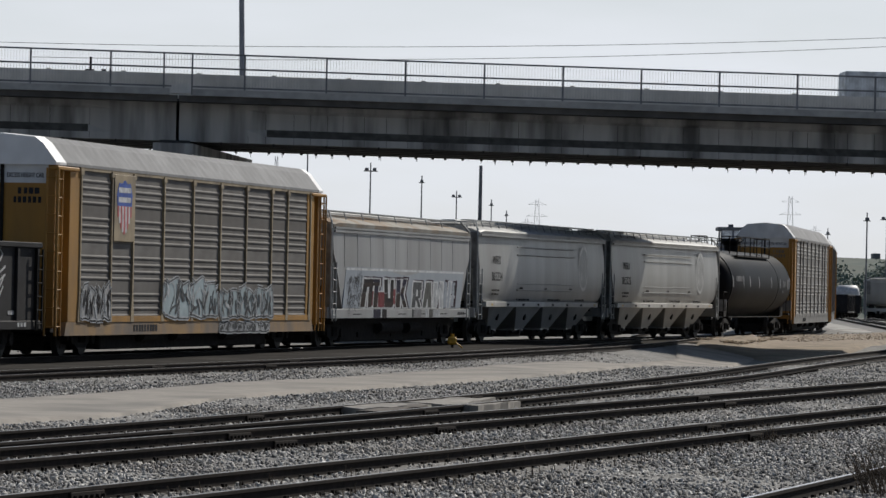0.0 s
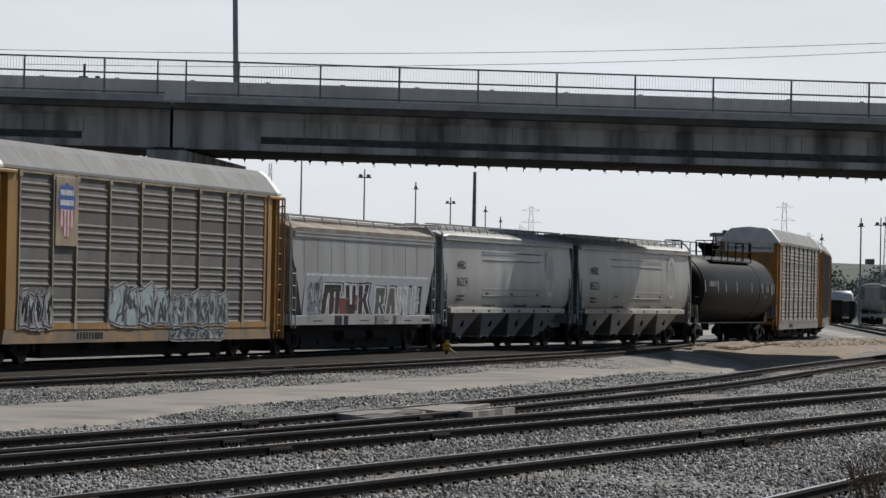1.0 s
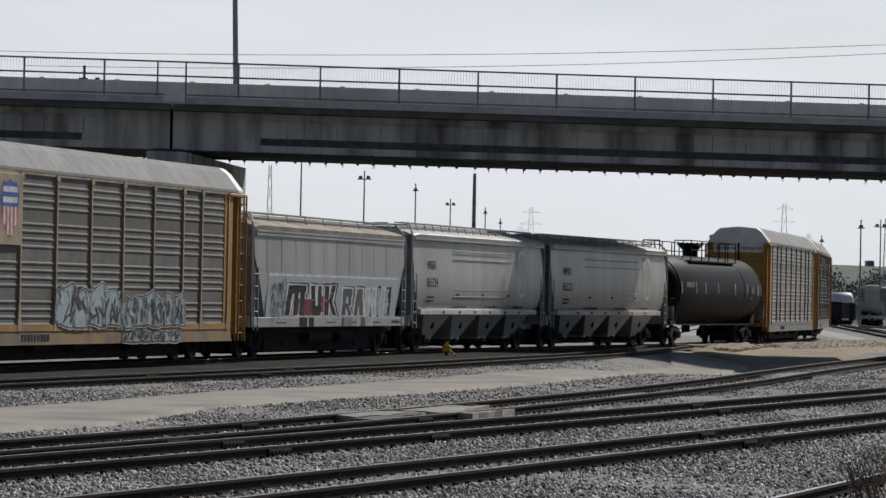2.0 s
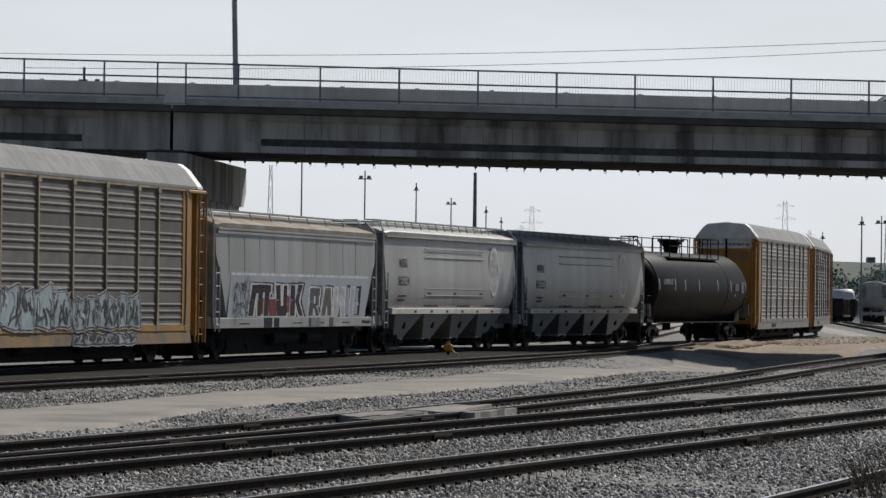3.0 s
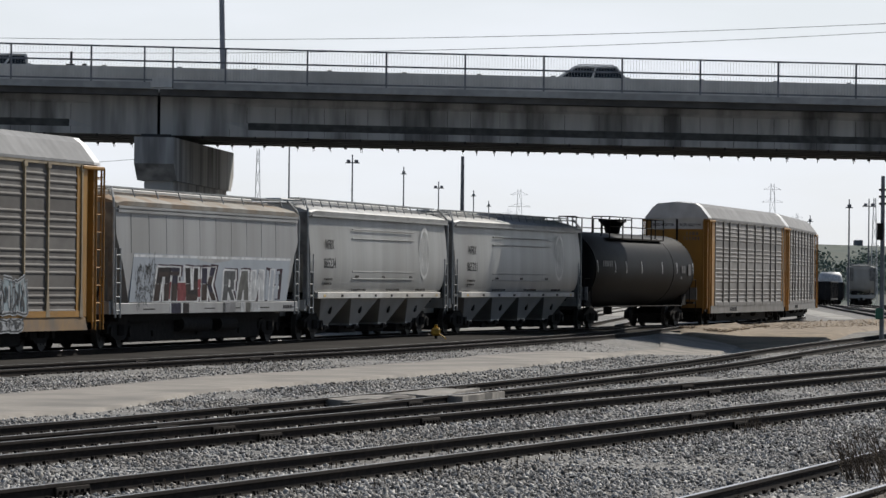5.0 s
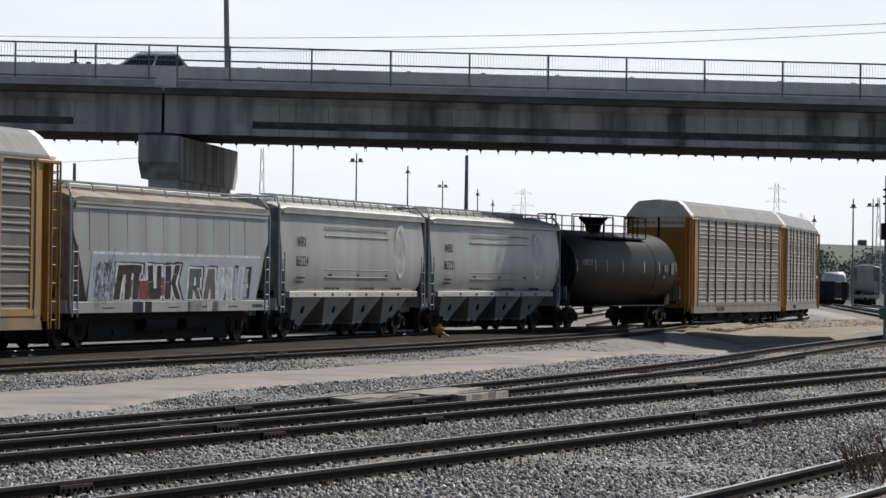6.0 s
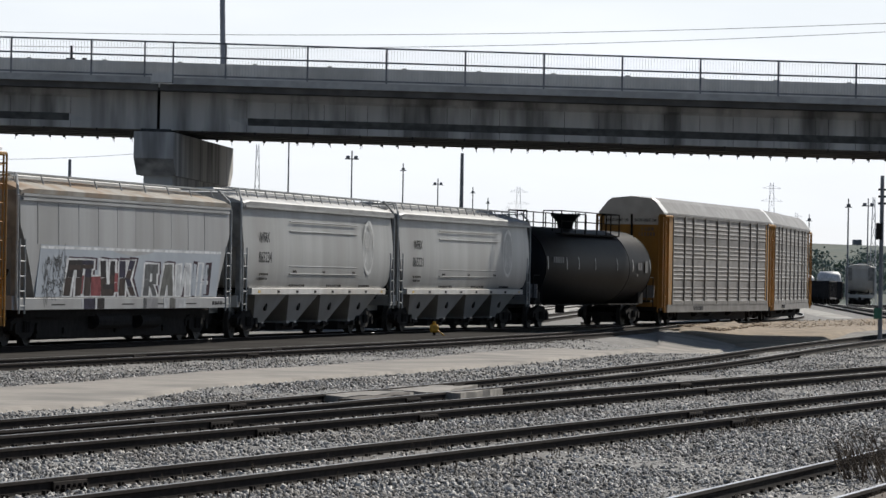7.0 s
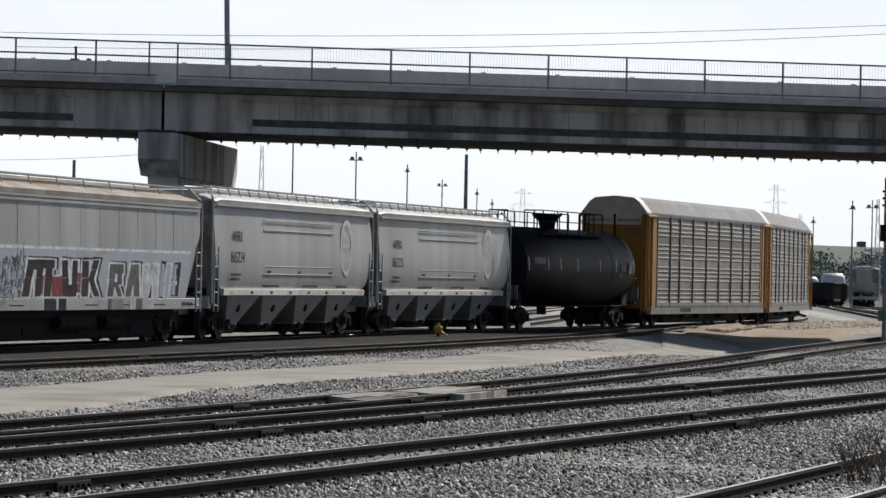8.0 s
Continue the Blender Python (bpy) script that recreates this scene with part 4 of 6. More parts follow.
def autorack(start, label, marked):
    car = enrol(thing("autorack", label, "autorack", "train cars"), start, LA, 10.0)
    post_paint = RACK_POST if marked else RACK_GREY
    # deck and side sills
    bm = bmesh.new()
    box(bm, -13.3, 13.3, -1.30, 1.30, 0.62, 0.90, 0.02)
    box(bm, -13.7, 13.7, -0.25, 0.25, 0.62, 1.02)
    # black block added between the trucks to darken the gap under the deck, next box but one
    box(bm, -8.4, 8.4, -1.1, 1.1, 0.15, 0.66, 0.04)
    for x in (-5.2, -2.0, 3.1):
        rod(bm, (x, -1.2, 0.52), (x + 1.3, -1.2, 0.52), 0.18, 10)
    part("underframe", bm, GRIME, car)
    for sy in (-1, 1):
        bm = bmesh.new()
        prof = ((-12.6, 0.90), (-12.75, 0.55), (12.6, 0.55), (12.4, 0.90))
        loft(bm, [[(x, sy * y, z) for x, z in prof] for y in (1.36, 1.505)])
        part("side_sill", bm, RACK_SILL if marked else RACK_GREY, car, "rust-stained yellow side sill" if marked else "stained grey side sill")
    # roof
    outline = ((-1.53, 4.93), (-1.53, 5.0), (-1.14, 5.50), (-0.92, 5.66), (0, 5.745), (0.92, 5.66), (1.14, 5.50), (1.53, 5.0), (1.53, 4.93))
    bm = bmesh.new()
    secs = []
    n = 96
    for i in range(n + 1):
        x = -12.95 + 25.9 * i / n
        out = 0.012 * (i % 2)
        secs.append([(x, y, z + (out if 4.98 < z else 0)) for y, z in outline])
    loft(bm, secs)
    part("roof", bm, WHITE_ROOF, car, "pale galvanised corrugated roof")
    for sgn in (-1, 1):
        bm = bmesh.new()
        ends = [(sgn * 12.95, 1.0), (sgn * 13.45, 0.995), (sgn * 13.62, 0.97)]
        loft(bm, [[(x, y * k, 4.93 + (z - 4.93) * k) for y, z in outline] for x, k in ends])
        part("roof_end_cap", bm, ROOF_CAP if marked else GABLE, car, "bright white end cap of the roof" if marked else "pale grey end cap of the roof")
    # sides
    for sy in (-1, 1):
        for x in RACK_POSTS:
            bm = bmesh.new()
            prof = ((-0.05, 4.86), (-0.05, 1.7), (-0.15, 0.9), (0.15, 0.9), (0.05, 1.7), (0.05, 4.86))
            loft(bm, [[(x + a, sy * y, z) for a, z in prof] for y in (1.44, 1.535)])
            box(bm, x - 0.13, x + 0.13, min(sy * 1.44, sy * 1.55), max(sy * 1.44, sy * 1.55), 4.74, 4.90)
            part("side_post", bm, post_paint, car)
        for a, b in zip(RACK_POSTS, RACK_POSTS[1:]):
            w = round(b - a - 0.1, 2)
            if (w, marked) not in PANELS:
                PANELS[w, marked] = rib_panel_mesh(w, RACK_PANEL_DIRTY if marked else RACK_PANEL)
            child("side_panel", PANELS[w, marked], car, pose((a + b) / 2, sy * 1.47, 0, 0, 0, 0 if sy < 0 else 180))
        bm = bmesh.new()
        box(bm, -11.7, 12.05, min(sy * 1.40, sy * 1.52), max(sy * 1.40, sy * 1.52), 4.85, 4.935)
        part("top_rail", bm, post_paint, car)
        for a, b in zip(RACK_POSTS, RACK_POSTS[1:]):
            bm = bmesh.new()
            box(bm, a + 0.12, b - 0.12, min(sy * 1.46, sy * 1.525), max(sy * 1.46, sy * 1.525), 0.9, 1.06)
            part("kick_plate", bm, RACK_YELLOW if marked else RACK_GREY, car)
        for sgn in (-1, 1):
            # recessed corner with ladder stiles and a bracket at the eave
            for pn, x0, x1, y0, y1, z0, z1 in (("door_post", 11.65, 12.5, 1.30, 1.50, 0.9, 4.9), ("end_panel", 12.5, 13.2, 1.22, 1.30, 0.75, 4.9), ("corner_post", 13.2, 13.55, 1.24, 1.44, 0.75, 4.95)):
                bm = bmesh.new()
                box(bm, min(sgn * x0, sgn * x1), max(sgn * x0, sgn * x1), min(sy * y0, sy * y1), max(sy * y0, sy * y1), z0, z1, 0.012)
                part(pn, bm, RACK_YELLOW, car)
            bm = bmesh.new()
            box(bm, min(sgn * 11.95, sgn * 13.75), max(sgn * 11.95, sgn * 13.75), min(sy * 1.36, sy * 1.58), max(sy * 1.36, sy * 1.58), 4.80, 4.90, 0.02)
            part("eave_bracket", bm, RACK_YELLOW, car)
            ladder(car, sgn * 13.72, sy * 1.42, 0.55, 4.85, "y", 0.30, RACK_YELLOW, 9)
            ladder(car, sgn * 13.42, sy * 1.52, 0.55, 4.80, "x", 0.42, RACK_YELLOW, 9)
    # ends: two leaves with a seam, pale above
    for sgn in (-1, 1):
        for sy in (-1, 1):
            bm = bmesh.new()
            box(bm, min(sgn * 13.42, sgn * 13.5), max(sgn * 13.42, sgn * 13.5), min(sy * 0.04, sy * 1.30), max(sy * 0.04, sy * 1.30), 0.80, 4.46)
            box(bm, min(sgn * 13.5, sgn * 13.53), max(sgn * 13.5, sgn * 13.53), min(sy * 0.10, sy * 1.25), max(sy * 0.10, sy * 1.25), 2.93, 2.97)
            leaf = part("end_door", bm, RACK_YELLOW, car)
            bm = bmesh.new()
            prof = ((0.04, 4.46), (1.30, 4.46), (1.36, 5.02), (1.06, 5.44), (0.86, 5.58), (0.04, 5.66))
            loft(bm, [[(x, sy * y, z) for y, z in prof] for x in (sgn * 13.42, sgn * 13.51)])
            part("end_gable", bm, GABLE, car, "pale grey upper end panel")
            bm = bmesh.new()
            rod(bm, (sgn * 13.55, sy * 0.62, 4.95), (sgn * 13.55, sy * 0.62, 5.4), 0.025, 6)
            rod(bm, (sgn * 13.55, sy * 0.3, 4.62 + 0.35), (sgn * 13.55, sy * 0.95, 4.62 + 0.35), 0.02, 6)
            part("handhold", bm, GRIME, car)
        bm = bmesh.new()
        box(bm, min(sgn * 13.38, sgn * 13.56), max(sgn * 13.38, sgn * 13.56), -0.045, 0.045, 0.8, 5.68)
        part("door_seam_post", bm, GRIME, car)
        coupler(car, sgn * 13.3, sgn)
    lettering(car, "EXCESS HEIGHT CAR", -13.515, 1.15, 4.60, 0.17, INK, (90, 0, -90), 0.62)
    lettering(car, "EXCESS HEIGHT CAR", -13.515, -0.12, 4.60, 0.17, INK, (90, 0, -90), 0.62)
    ink = INK if marked else RACK_SILL
    bars(car, -1.0, -0.35, 4.18, 4.34, -13.503, 4, ink, 2, "y")
    bars(car, -1.05, -0.25, 3.95, 4.11, -13.503, 6, ink, 3, "y")
    bars(car, -6.7, -4.4, 0.64, 0.82, -1.508, 9, INK, 4)
    # emblem board
    if marked:
        bm = bmesh.new()
        box(bm, -8.82, -6.97, -1.56, -1.47, 3.05, 4.84, 0.01)
        board = part("emblem_board", bm, RACK_POST, car)
        bm = bmesh.new()
        prof = ((-8.59, 4.00), (-7.29, 4.00), (-7.24, 4.30), (-7.42, 4.62), (-7.69, 4.60), (-7.94, 4.70), (-8.19, 4.60), (-8.46, 4.62), (-8.64, 4.30))
        loft(bm, [[(x, y, z) for x, z in prof] for y in (-1.561, -1.567)])
        part("emblem_field", bm, EMBLEM_BLUE, board)
        bm = bmesh.new()
        box(bm, -8.49, -7.39, -1.572, -1.566, 4.36, 4.50)
        box(bm, -8.49, -7.39, -1.572, -1.566, 4.10, 4.24)
        part("emblem_bar", bm, PAINT_WHITE, board)
        for k in range(9):
            bm = bmesh.new()
            x = -8.57 + k * 0.142
            drop = 3.25 + abs(k - 4) ** 1.6 * 0.05
            box(bm, x, x + 0.142, -1.567, -1.562, drop, 4.0)
            part("emblem_stripe", bm, PAINT_WHITE if k % 2 else EMBLEM_RED, board)
        bubble_letters(car, -11.45, -9.0, 0.95, 1.98, -1.54, 4, SPRAY_WHITE, SPRAY_BLACK, 3)
        bubble_letters(car, -3.9, 1.35, 1.0, 2.15, -1.54, 4, SPRAY_BLUE, SPRAY_GREY, 5)
        bubble_letters(car, 1.75, 7.5, 0.98, 1.92, -1.54, 6, SPRAY_BLUE, SPRAY_GREY, 8)
        bubble_letters(car, 1.9, 7.2, 0.57, 0.88, -1.512, 6, SPRAY_WHITE, SPRAY_GREY, 12)
    for x in (-10.0, 10.0):
        truck(car, x)
    return car


# ---- covered hopper with curved sides ----
def hopper(start, label, number, length, kind):
    car = enrol(thing("covered_hopper", label, "hopper car", "train cars"), start, length, length / 2 - 2.85)
    hb = length / 2 - (0.63 if kind == "grey" else 1.0)     # roof half length
    sill_t, sill_b, lip = (1.52, 1.33, 4.05) if kind == "grey" else (1.24, 0.94, 3.93)
    paint = HOPPER if kind == "grey" else HOPPER_WHITE
    low = hb - 1.15
    # side shell: full length above, drawn in at the ends below
    bm = bmesh.new()
    secs = []
    levels = 24
    for i in range(levels + 1):
        f = i / levels
        z = sill_t + (lip - sill_t) * f
        g = max(0.0, 1 - f / (0.62 if kind == "grey" else 0.68))
        half = hb - 1.15 * (1 - math.sqrt(max(0.0, 1 - g ** 2.0))) * 1.0 if kind == "grey" else hb - 1.30 * g ** 0.85
        half = max(half, low if kind == "grey" else hb - 1.3)
        y = 1.33 + 0.20 * math.sin(math.pi * min(1.0, 0.12 + 0.76 * f ** 0.75)) if kind == "grey" else 1.485 + 0.035 * math.sin(math.pi * f)
        secs.append([(-half, -y, z), (-half * 0.5, -y - 0.006, z), (0, -y - 0.008, z), (half * 0.5, -y - 0.006, z), (half, -y, z), (half, y, z), (0, y, z), (-half, y, z)])
    loft(bm, secs)
    shell = part("shell", bm, paint, car)
    # roof
    bm = bmesh.new()
    prof = ((-1.56, lip - 0.02), (-1.58, lip + 0.10), (-1.50, lip + 0.15), (-0.62, lip + 0.40), (0.62, lip + 0.40), (1.50, lip + 0.15), (1.58, lip + 0.10), (1.56, lip - 0.02))
    loft(bm, [[(x, y * k, z - dz) for y, z in prof] for x, k, dz in ((-hb - 0.05, 0.97, 0.06), (-hb + 0.5, 1, 0), (hb - 0.5, 1, 0), (hb + 0.05, 0.97, 0.06))])
    part("roof", bm, ROOF_SHEET if kind == "grey" else ROOF_RUSTY, car, "weathered sloping roof sheet")
    for sy in (-1, 1):
        for z, w in ((lip - 0.06, 0.03), (lip - 0.17, 0.02)) if kind != "grey" else ((lip - 0.05, 0.03),):
            bm = bmesh.new()
            box(bm, -hb + 0.1, hb - 0.1, min(sy * 1.50, sy * (1.53 + w)), max(sy * 1.50, sy * (1.53 + w)), z - 0.035, z + 0.035)
            part("roof_moulding", bm, paint, car)
    bm = bmesh.new()
    box(bm, -hb + 1.0, hb - 1.0, -0.28, 0.28, lip + 0.38, lip + 0.52, 0.03)
    part("hatch_cover", bm, ROOF_SHEET, car)
    # running boards on brackets
    for sy in (-1, 1):
        bm = bmesh.new()
        for y in (0.72, 0.80, 0.88, 0.96, 1.04):
            box(bm, -hb + 0.2, hb - 0.2, min(sy * y, sy * (y + 0.045)), max(sy * y, sy * (y + 0.045)), lip + 0.48, lip + 0.52)
        part("running_board", bm, GALV, car, "galvanised roof walkway")
        n = 17 if kind == "grey" else 9
        for k in range(n):
            x = -hb + 0.6 + k * (2 * hb - 1.2) / (n - 1)
            bm = bmesh.new()
            rod(bm, (x, sy * 1.07, lip + 0.50), (x, sy * 1.18, lip + 0.18), 0.022, 5)
            rod(bm, (x, sy * 0.72, lip + 0.50), (x, sy * 1.07, lip + 0.50), 0.022, 5)
            part("bracket", bm, GALV, car)
    for sgn in (-1, 1):
        bm = bmesh.new()
        box(bm, min(sgn * (hb - 0.2), sgn * (hb + 0.25)), max(sgn * (hb - 0.2), sgn * (hb + 0.25)), -1.3, 1.3, lip + 0.40, lip + 0.44)
        part("end_walkway", bm, GALV, car)
        # near-black slope sheet under the roof end and centre sill platform
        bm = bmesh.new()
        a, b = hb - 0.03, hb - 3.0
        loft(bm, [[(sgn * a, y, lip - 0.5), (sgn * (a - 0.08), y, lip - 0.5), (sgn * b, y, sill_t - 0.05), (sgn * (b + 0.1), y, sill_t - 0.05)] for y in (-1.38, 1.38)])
        part("slope_sheet", bm, GRIME, car, "near-black end slope sheet")
        bm = bmesh.new()
        box(bm, min(sgn * (hb - 1.4), sgn * (hb + 0.35)), max(sgn * (hb - 1.4), sgn * (hb + 0.35)), -0.35, 0.35, 0.75, 1.15)
        box(bm, min(sgn * (hb + 0.1), sgn * (hb + 0.4)), max(sgn * (hb + 0.1), sgn * (hb + 0.4)), -1.45, 1.45, 0.95, 1.30)
        part("end_sill", bm, paint if kind != "grey" else HOPPER, car)
        for sy in (-1, 1):
            # corner stanchion: a plate above, an angle below
            bm = bmesh.new()
            box(bm, min(sgn * (hb + 0.10), sgn * (hb + 0.16)), max(sgn * (hb + 0.10), sgn * (hb + 0.16)), min(sy * 0.85, sy * 1.46), max(sy * 0.85, sy * 1.46), 2.75, lip + 0.05)
            box(bm, min(sgn * (hb + 0.10), sgn * (hb + 0.18)), max(sgn * (hb + 0.10), sgn * (hb + 0.18)), min(sy * 1.34, sy * 1.46), max(sy * 1.34, sy * 1.46), 1.0, 2.8)
            part("corner_stanchion", bm, STANCHION, car)
            bm = bmesh.new()
            pts = [(hb + 0.2, 1.50, 1.1), (hb + 0.2, 1.50, lip - 0.1), (hb + 0.12, 1.46, lip + 0.15), (hb - 0.35, 1.25, lip + 0.48)]
            for p, q in zip(pts, pts[1:]):
                rod(bm, (sgn * p[0], sy * p[1], p[2]), (sgn * q[0], sy * q[1], q[2]), 0.035, 6)
            part("grab_rail", bm, GALV, car)
            ladder(car, sgn * (hb - 0.15), sy * 1.53, 0.85, 2.75, "x", 0.44, GALV, 5)
        # brake gear in the end bay
        bm = bmesh.new()
        rod(bm, (sgn * (hb - 0.5), -0.7, 1.2), (sgn * (hb - 0.5), 0.2, 1.2), 0.25, 12)
        box(bm, min(sgn * (hb - 0.9), sgn * (hb - 0.3)), max(sgn * (hb - 0.9), sgn * (hb - 0.3)), 0.4, 1.0, 1.15, 1.7, 0.03)
        rod(bm, (sgn * (hb + 0.0), -0.9, 1.2), (sgn * (hb - 1.6), -0.9, 2.6), 0.05, 6)
        part("brake_gear", bm, GRIME, car)
        coupler(car, sgn * (hb + 0.25), sgn)
    # side sills
    for sy in (-1, 1):
        bm = bmesh.new()
        ext = low + 0.12 if kind == "grey" else hb + 0.2
        box(bm, -ext, ext, min(sy * 1.40, sy * 1.53), max(sy * 1.40, sy * 1.53), sill_b, sill_t + 0.01, 0.012)
        part("side_sill", bm, SILL if kind == "grey" else HOPPER_WHITE, car)
        if kind == "grey":
            for k in range(8):
                bm = bmesh.new()
                x = -low + 0.6 + k * (2 * low - 1.2) / 7
                box(bm, x, x + 0.28, min(sy * 1.53, sy * 1.536), max(sy * 1.53, sy * 1.536), sill_b + 0.05, sill_b + 0.13)
                part("sill_mark", bm, MARK_YELLOW if k in (0, 7) else GRIME, car)
        else:
            for k in range(6):
                bm = bmesh.new()
                x = -hb + 2.6 + k * 3.1
                box(bm, x, x + 1.1, min(sy * 1.53, sy * 1.536), max(sy * 1.53, sy * 1.536), sill_b + 0.12, sill_b + 0.15)
                part("sill_slot", bm, GRIME, car)
    # outlets
    bays = 4 if kind == "grey" else 3
    pitch = 4.05 if kind == "grey" else 4.6
    for k in range(bays):
        cx = (k - (bays - 1) / 2) * pitch
        bm = bmesh.new()
        zt, zb = sill_b + 0.02, 0.42
        tx, bx = (pitch / 2 - 0.12, 0.62) if kind == "grey" else (pitch / 2 - 0.5, 0.5)
        ty, by = (1.42, 1.02) if kind == "grey" else (1.0, 0.45)
        loft(bm, [[(cx - a, -b, z), (cx + a, -b, z), (cx + a, b, z), (cx - a, b, z)] for a, b, z in ((tx, ty, zt), (bx, by, zb + 0.06), (bx, by, zb))])
        part("outlet_hopper", bm, HOPPER if kind == "grey" else GRIME, car)
        bm = bmesh.new()
        box(bm, cx - 1.1, cx + 1.1, -0.8, 0.8, 0.17, 0.42, 0.02)
        rod(bm, (cx - 0.9, -0.95, 0.36), (cx + 0.9, -0.95, 0.36), 0.05, 8)
        box(bm, cx - 0.2, cx + 0.1, -1.1, -0.9, 0.30, 0.46)
        part("outlet_gate", bm, GRIME, car)
        if kind == "grey":
            bm = bmesh.new()
            zc = 0.95
            yc = -(by + (ty - by) * (zc - zb) / (zt - zb))
            rod(bm, (cx - 0.02, yc + 0.03, zc), (cx - 0.02, yc - 0.02, zc - 0.01), 0.13, 12)
            part("vibrator_socket", bm, GRIME, car)
    bm = bmesh.new()
    # grey cars: sill deepened in black to stand for shade between the outlets
    box(bm, -hb, hb, -0.3, 0.3, 0.42 if kind == "grey" else 0.85, 1.3)
    if kind != "grey":
        # black blocks added under the white car to close off lit ground behind
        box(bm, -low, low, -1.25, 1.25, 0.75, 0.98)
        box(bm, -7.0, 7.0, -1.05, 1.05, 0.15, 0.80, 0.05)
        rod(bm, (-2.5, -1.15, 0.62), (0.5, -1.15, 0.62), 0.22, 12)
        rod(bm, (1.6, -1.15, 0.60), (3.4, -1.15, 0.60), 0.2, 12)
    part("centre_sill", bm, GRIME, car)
    if kind == "grey":
        lettering(car, "WFRX", -7.95, -1.54, 2.94, 0.44, INK, squeeze=0.92)
        lettering(car, number, -8.05, -1.535, 2.32, 0.46, INK, squeeze=1.12)
        bars(car, -10.28 + 0.0, -10.2, 3.75, 3.87, -1.47, 1, INK, 3)
        for z in (3.62, 3.32, 2.22, 1.98):
            bm = bmesh.new()
            rod(bm, (-4.3, -1.52, z), (4.5, -1.52, z), 0.022, 6)
            part("side_rib", bm, HOPPER, car)
        for x0, x1, z, n, sd in ((-8.0, -6.9, 1.92, 5, 1), (-8.0, -7.0, 1.78, 4, 2), (-4.4, -2.4, 1.58, 9, 3), (0.4, 2.4, 1.58, 8, 4), (4.8, 6.4, 1.58, 7, 5), (-3.9, -3.4, 2.02, 2, 6), (-0.1, 0.3, 2.02, 2, 7), (3.9, 4.3, 2.02, 2, 8)):
            bars(car, x0, x1, z, z + 0.07, -1.535, n, GRIME, sd)
        # oval emblem, drawn plain
        bm = bmesh.new()
        ring = [(6.15 + 0.78 * math.cos(a) * r0, 2.9 + 0.92 * math.sin(a) * r0) for r0 in (1.0, 0.86) for a in [2 * math.pi * i / 28 for i in range(28)]]
        vs = [bm.verts.new((x, -1.535, z)) for x, z in ring]
        for i in range(28):
            bm.faces.new((vs[i], vs[(i + 1) % 28], vs[28 + (i + 1) % 28], vs[28 + i]))
        emblem = part("emblem_ring", bm, EMBLEM_PALE, car)
        for k in range(9):
            bm = bmesh.new()
            x = 5.72 + k * 0.11
            ribbon(bm, [(x, 2.35 + 0.05 * (k % 3)), (x + 0.05, 2.8), (x - 0.04, 3.1), (x + 0.03, 3.5 - 0.08 * (k % 2))], 0.022, -1.535)
            part("emblem_stem", bm, EMBLEM_PALE, emblem)
    else:
        # painted-out band and sprayed shapes on it
        bm = bmesh.new()
        rim = ((-8.55, 1.27), (8.42, 1.27), (8.86, 2.60), (-8.15, 2.62))
        loft(bm, [[(x, y, z) for x, z in rim] for y in (-1.500, -1.527)])
        part("paint_patch", bm, PATCH, car, "pale blue rolled paint patch")
        bm = bmesh.new()
        box(bm, -8.15, 8.85, -1.529, -1.50, 2.52, 2.59)
        part("paint_edge", bm, PAINT_WHITE, car)
        for k in range(10):
            x = -8.4 + k * 1.72
            bm = bmesh.new()
            loft(bm, [[(x, y, z), (x + 0.018, y, z), (x + 0.018, y + 0.03, z), (x, y + 0.03, z)] for y, z in ((-1.532, 2.62), (-1.527, 3.1), (-1.510, 3.7))])
            part("side_seam", bm, HOPPER_WHITE, car)
        block_forms(car, -1.530, (
            ((-6.25, -5.80, 0.55, 1.30, 2.24, 0), (-5.25, -5.05, 0.50, 1.30, 2.24, 0), (-5.75, -5.70, 0.95, 1.98, 2.24, 0)),
            ((-4.50, -4.35, 0.55, 1.30, 2.24, 1), (-4.72, -4.66, 1.05, 2.02, 2.24, 1)),
            ((-4.95, -4.85, 0.35, 1.36, 1.84, 2),),
            ((-3.85, -3.85, 0.85, 1.30, 1.82, 2), (-3.62, -3.60, 0.38, 1.30, 1.48, 5)),
            ((-2.95, -3.05, 0.50, 1.30, 2.25, 0), (-2.20, -2.15, 0.45, 1.42, 2.25, 1), (-2.75, -2.75, 0.95, 1.30, 1.62, 0)),
            ((-1.80, -1.78, 0.34, 1.40, 1.92, 2),),
            ((-1.35, -1.30, 0.55, 1.30, 2.25, 1), (-0.80, -0.34, 0.50, 1.74, 2.27, 1), (-0.25, -0.80, 0.48, 1.30, 1.76, 0)),
            ((0.90, 1.15, 0.55, 1.30, 2.18, 3), (1.30, 1.28, 1.05, 1.92, 2.18, 3), (1.85, 1.40, 0.42, 1.30, 1.70, 3), (1.80, 1.82, 0.40, 1.62, 1.95, 3)),
            ((2.55, 3.00, 0.50, 1.30, 2.19, 4), (3.35, 3.25, 0.50, 1.30, 2.19, 4), (2.85, 2.90, 0.90, 1.60, 1.76, 4)),
            ((4.15, 4.25, 0.36, 1.30, 2.19, 5), (4.40, 5.00, 0.34, 1.30, 2.15, 6), (5.15, 5.25, 0.34, 1.30, 2.19, 5)),
            ((5.80, 5.95, 0.34, 1.30, 2.20, 6), (6.25, 6.55, 0.34, 1.30, 2.22, 5), (6.95, 7.20, 0.32, 1.34, 2.20, 6), (6.00, 6.00, 1.30, 1.66, 1.70, 3))))
        ink = bmesh.new()
        r = random.Random(5)
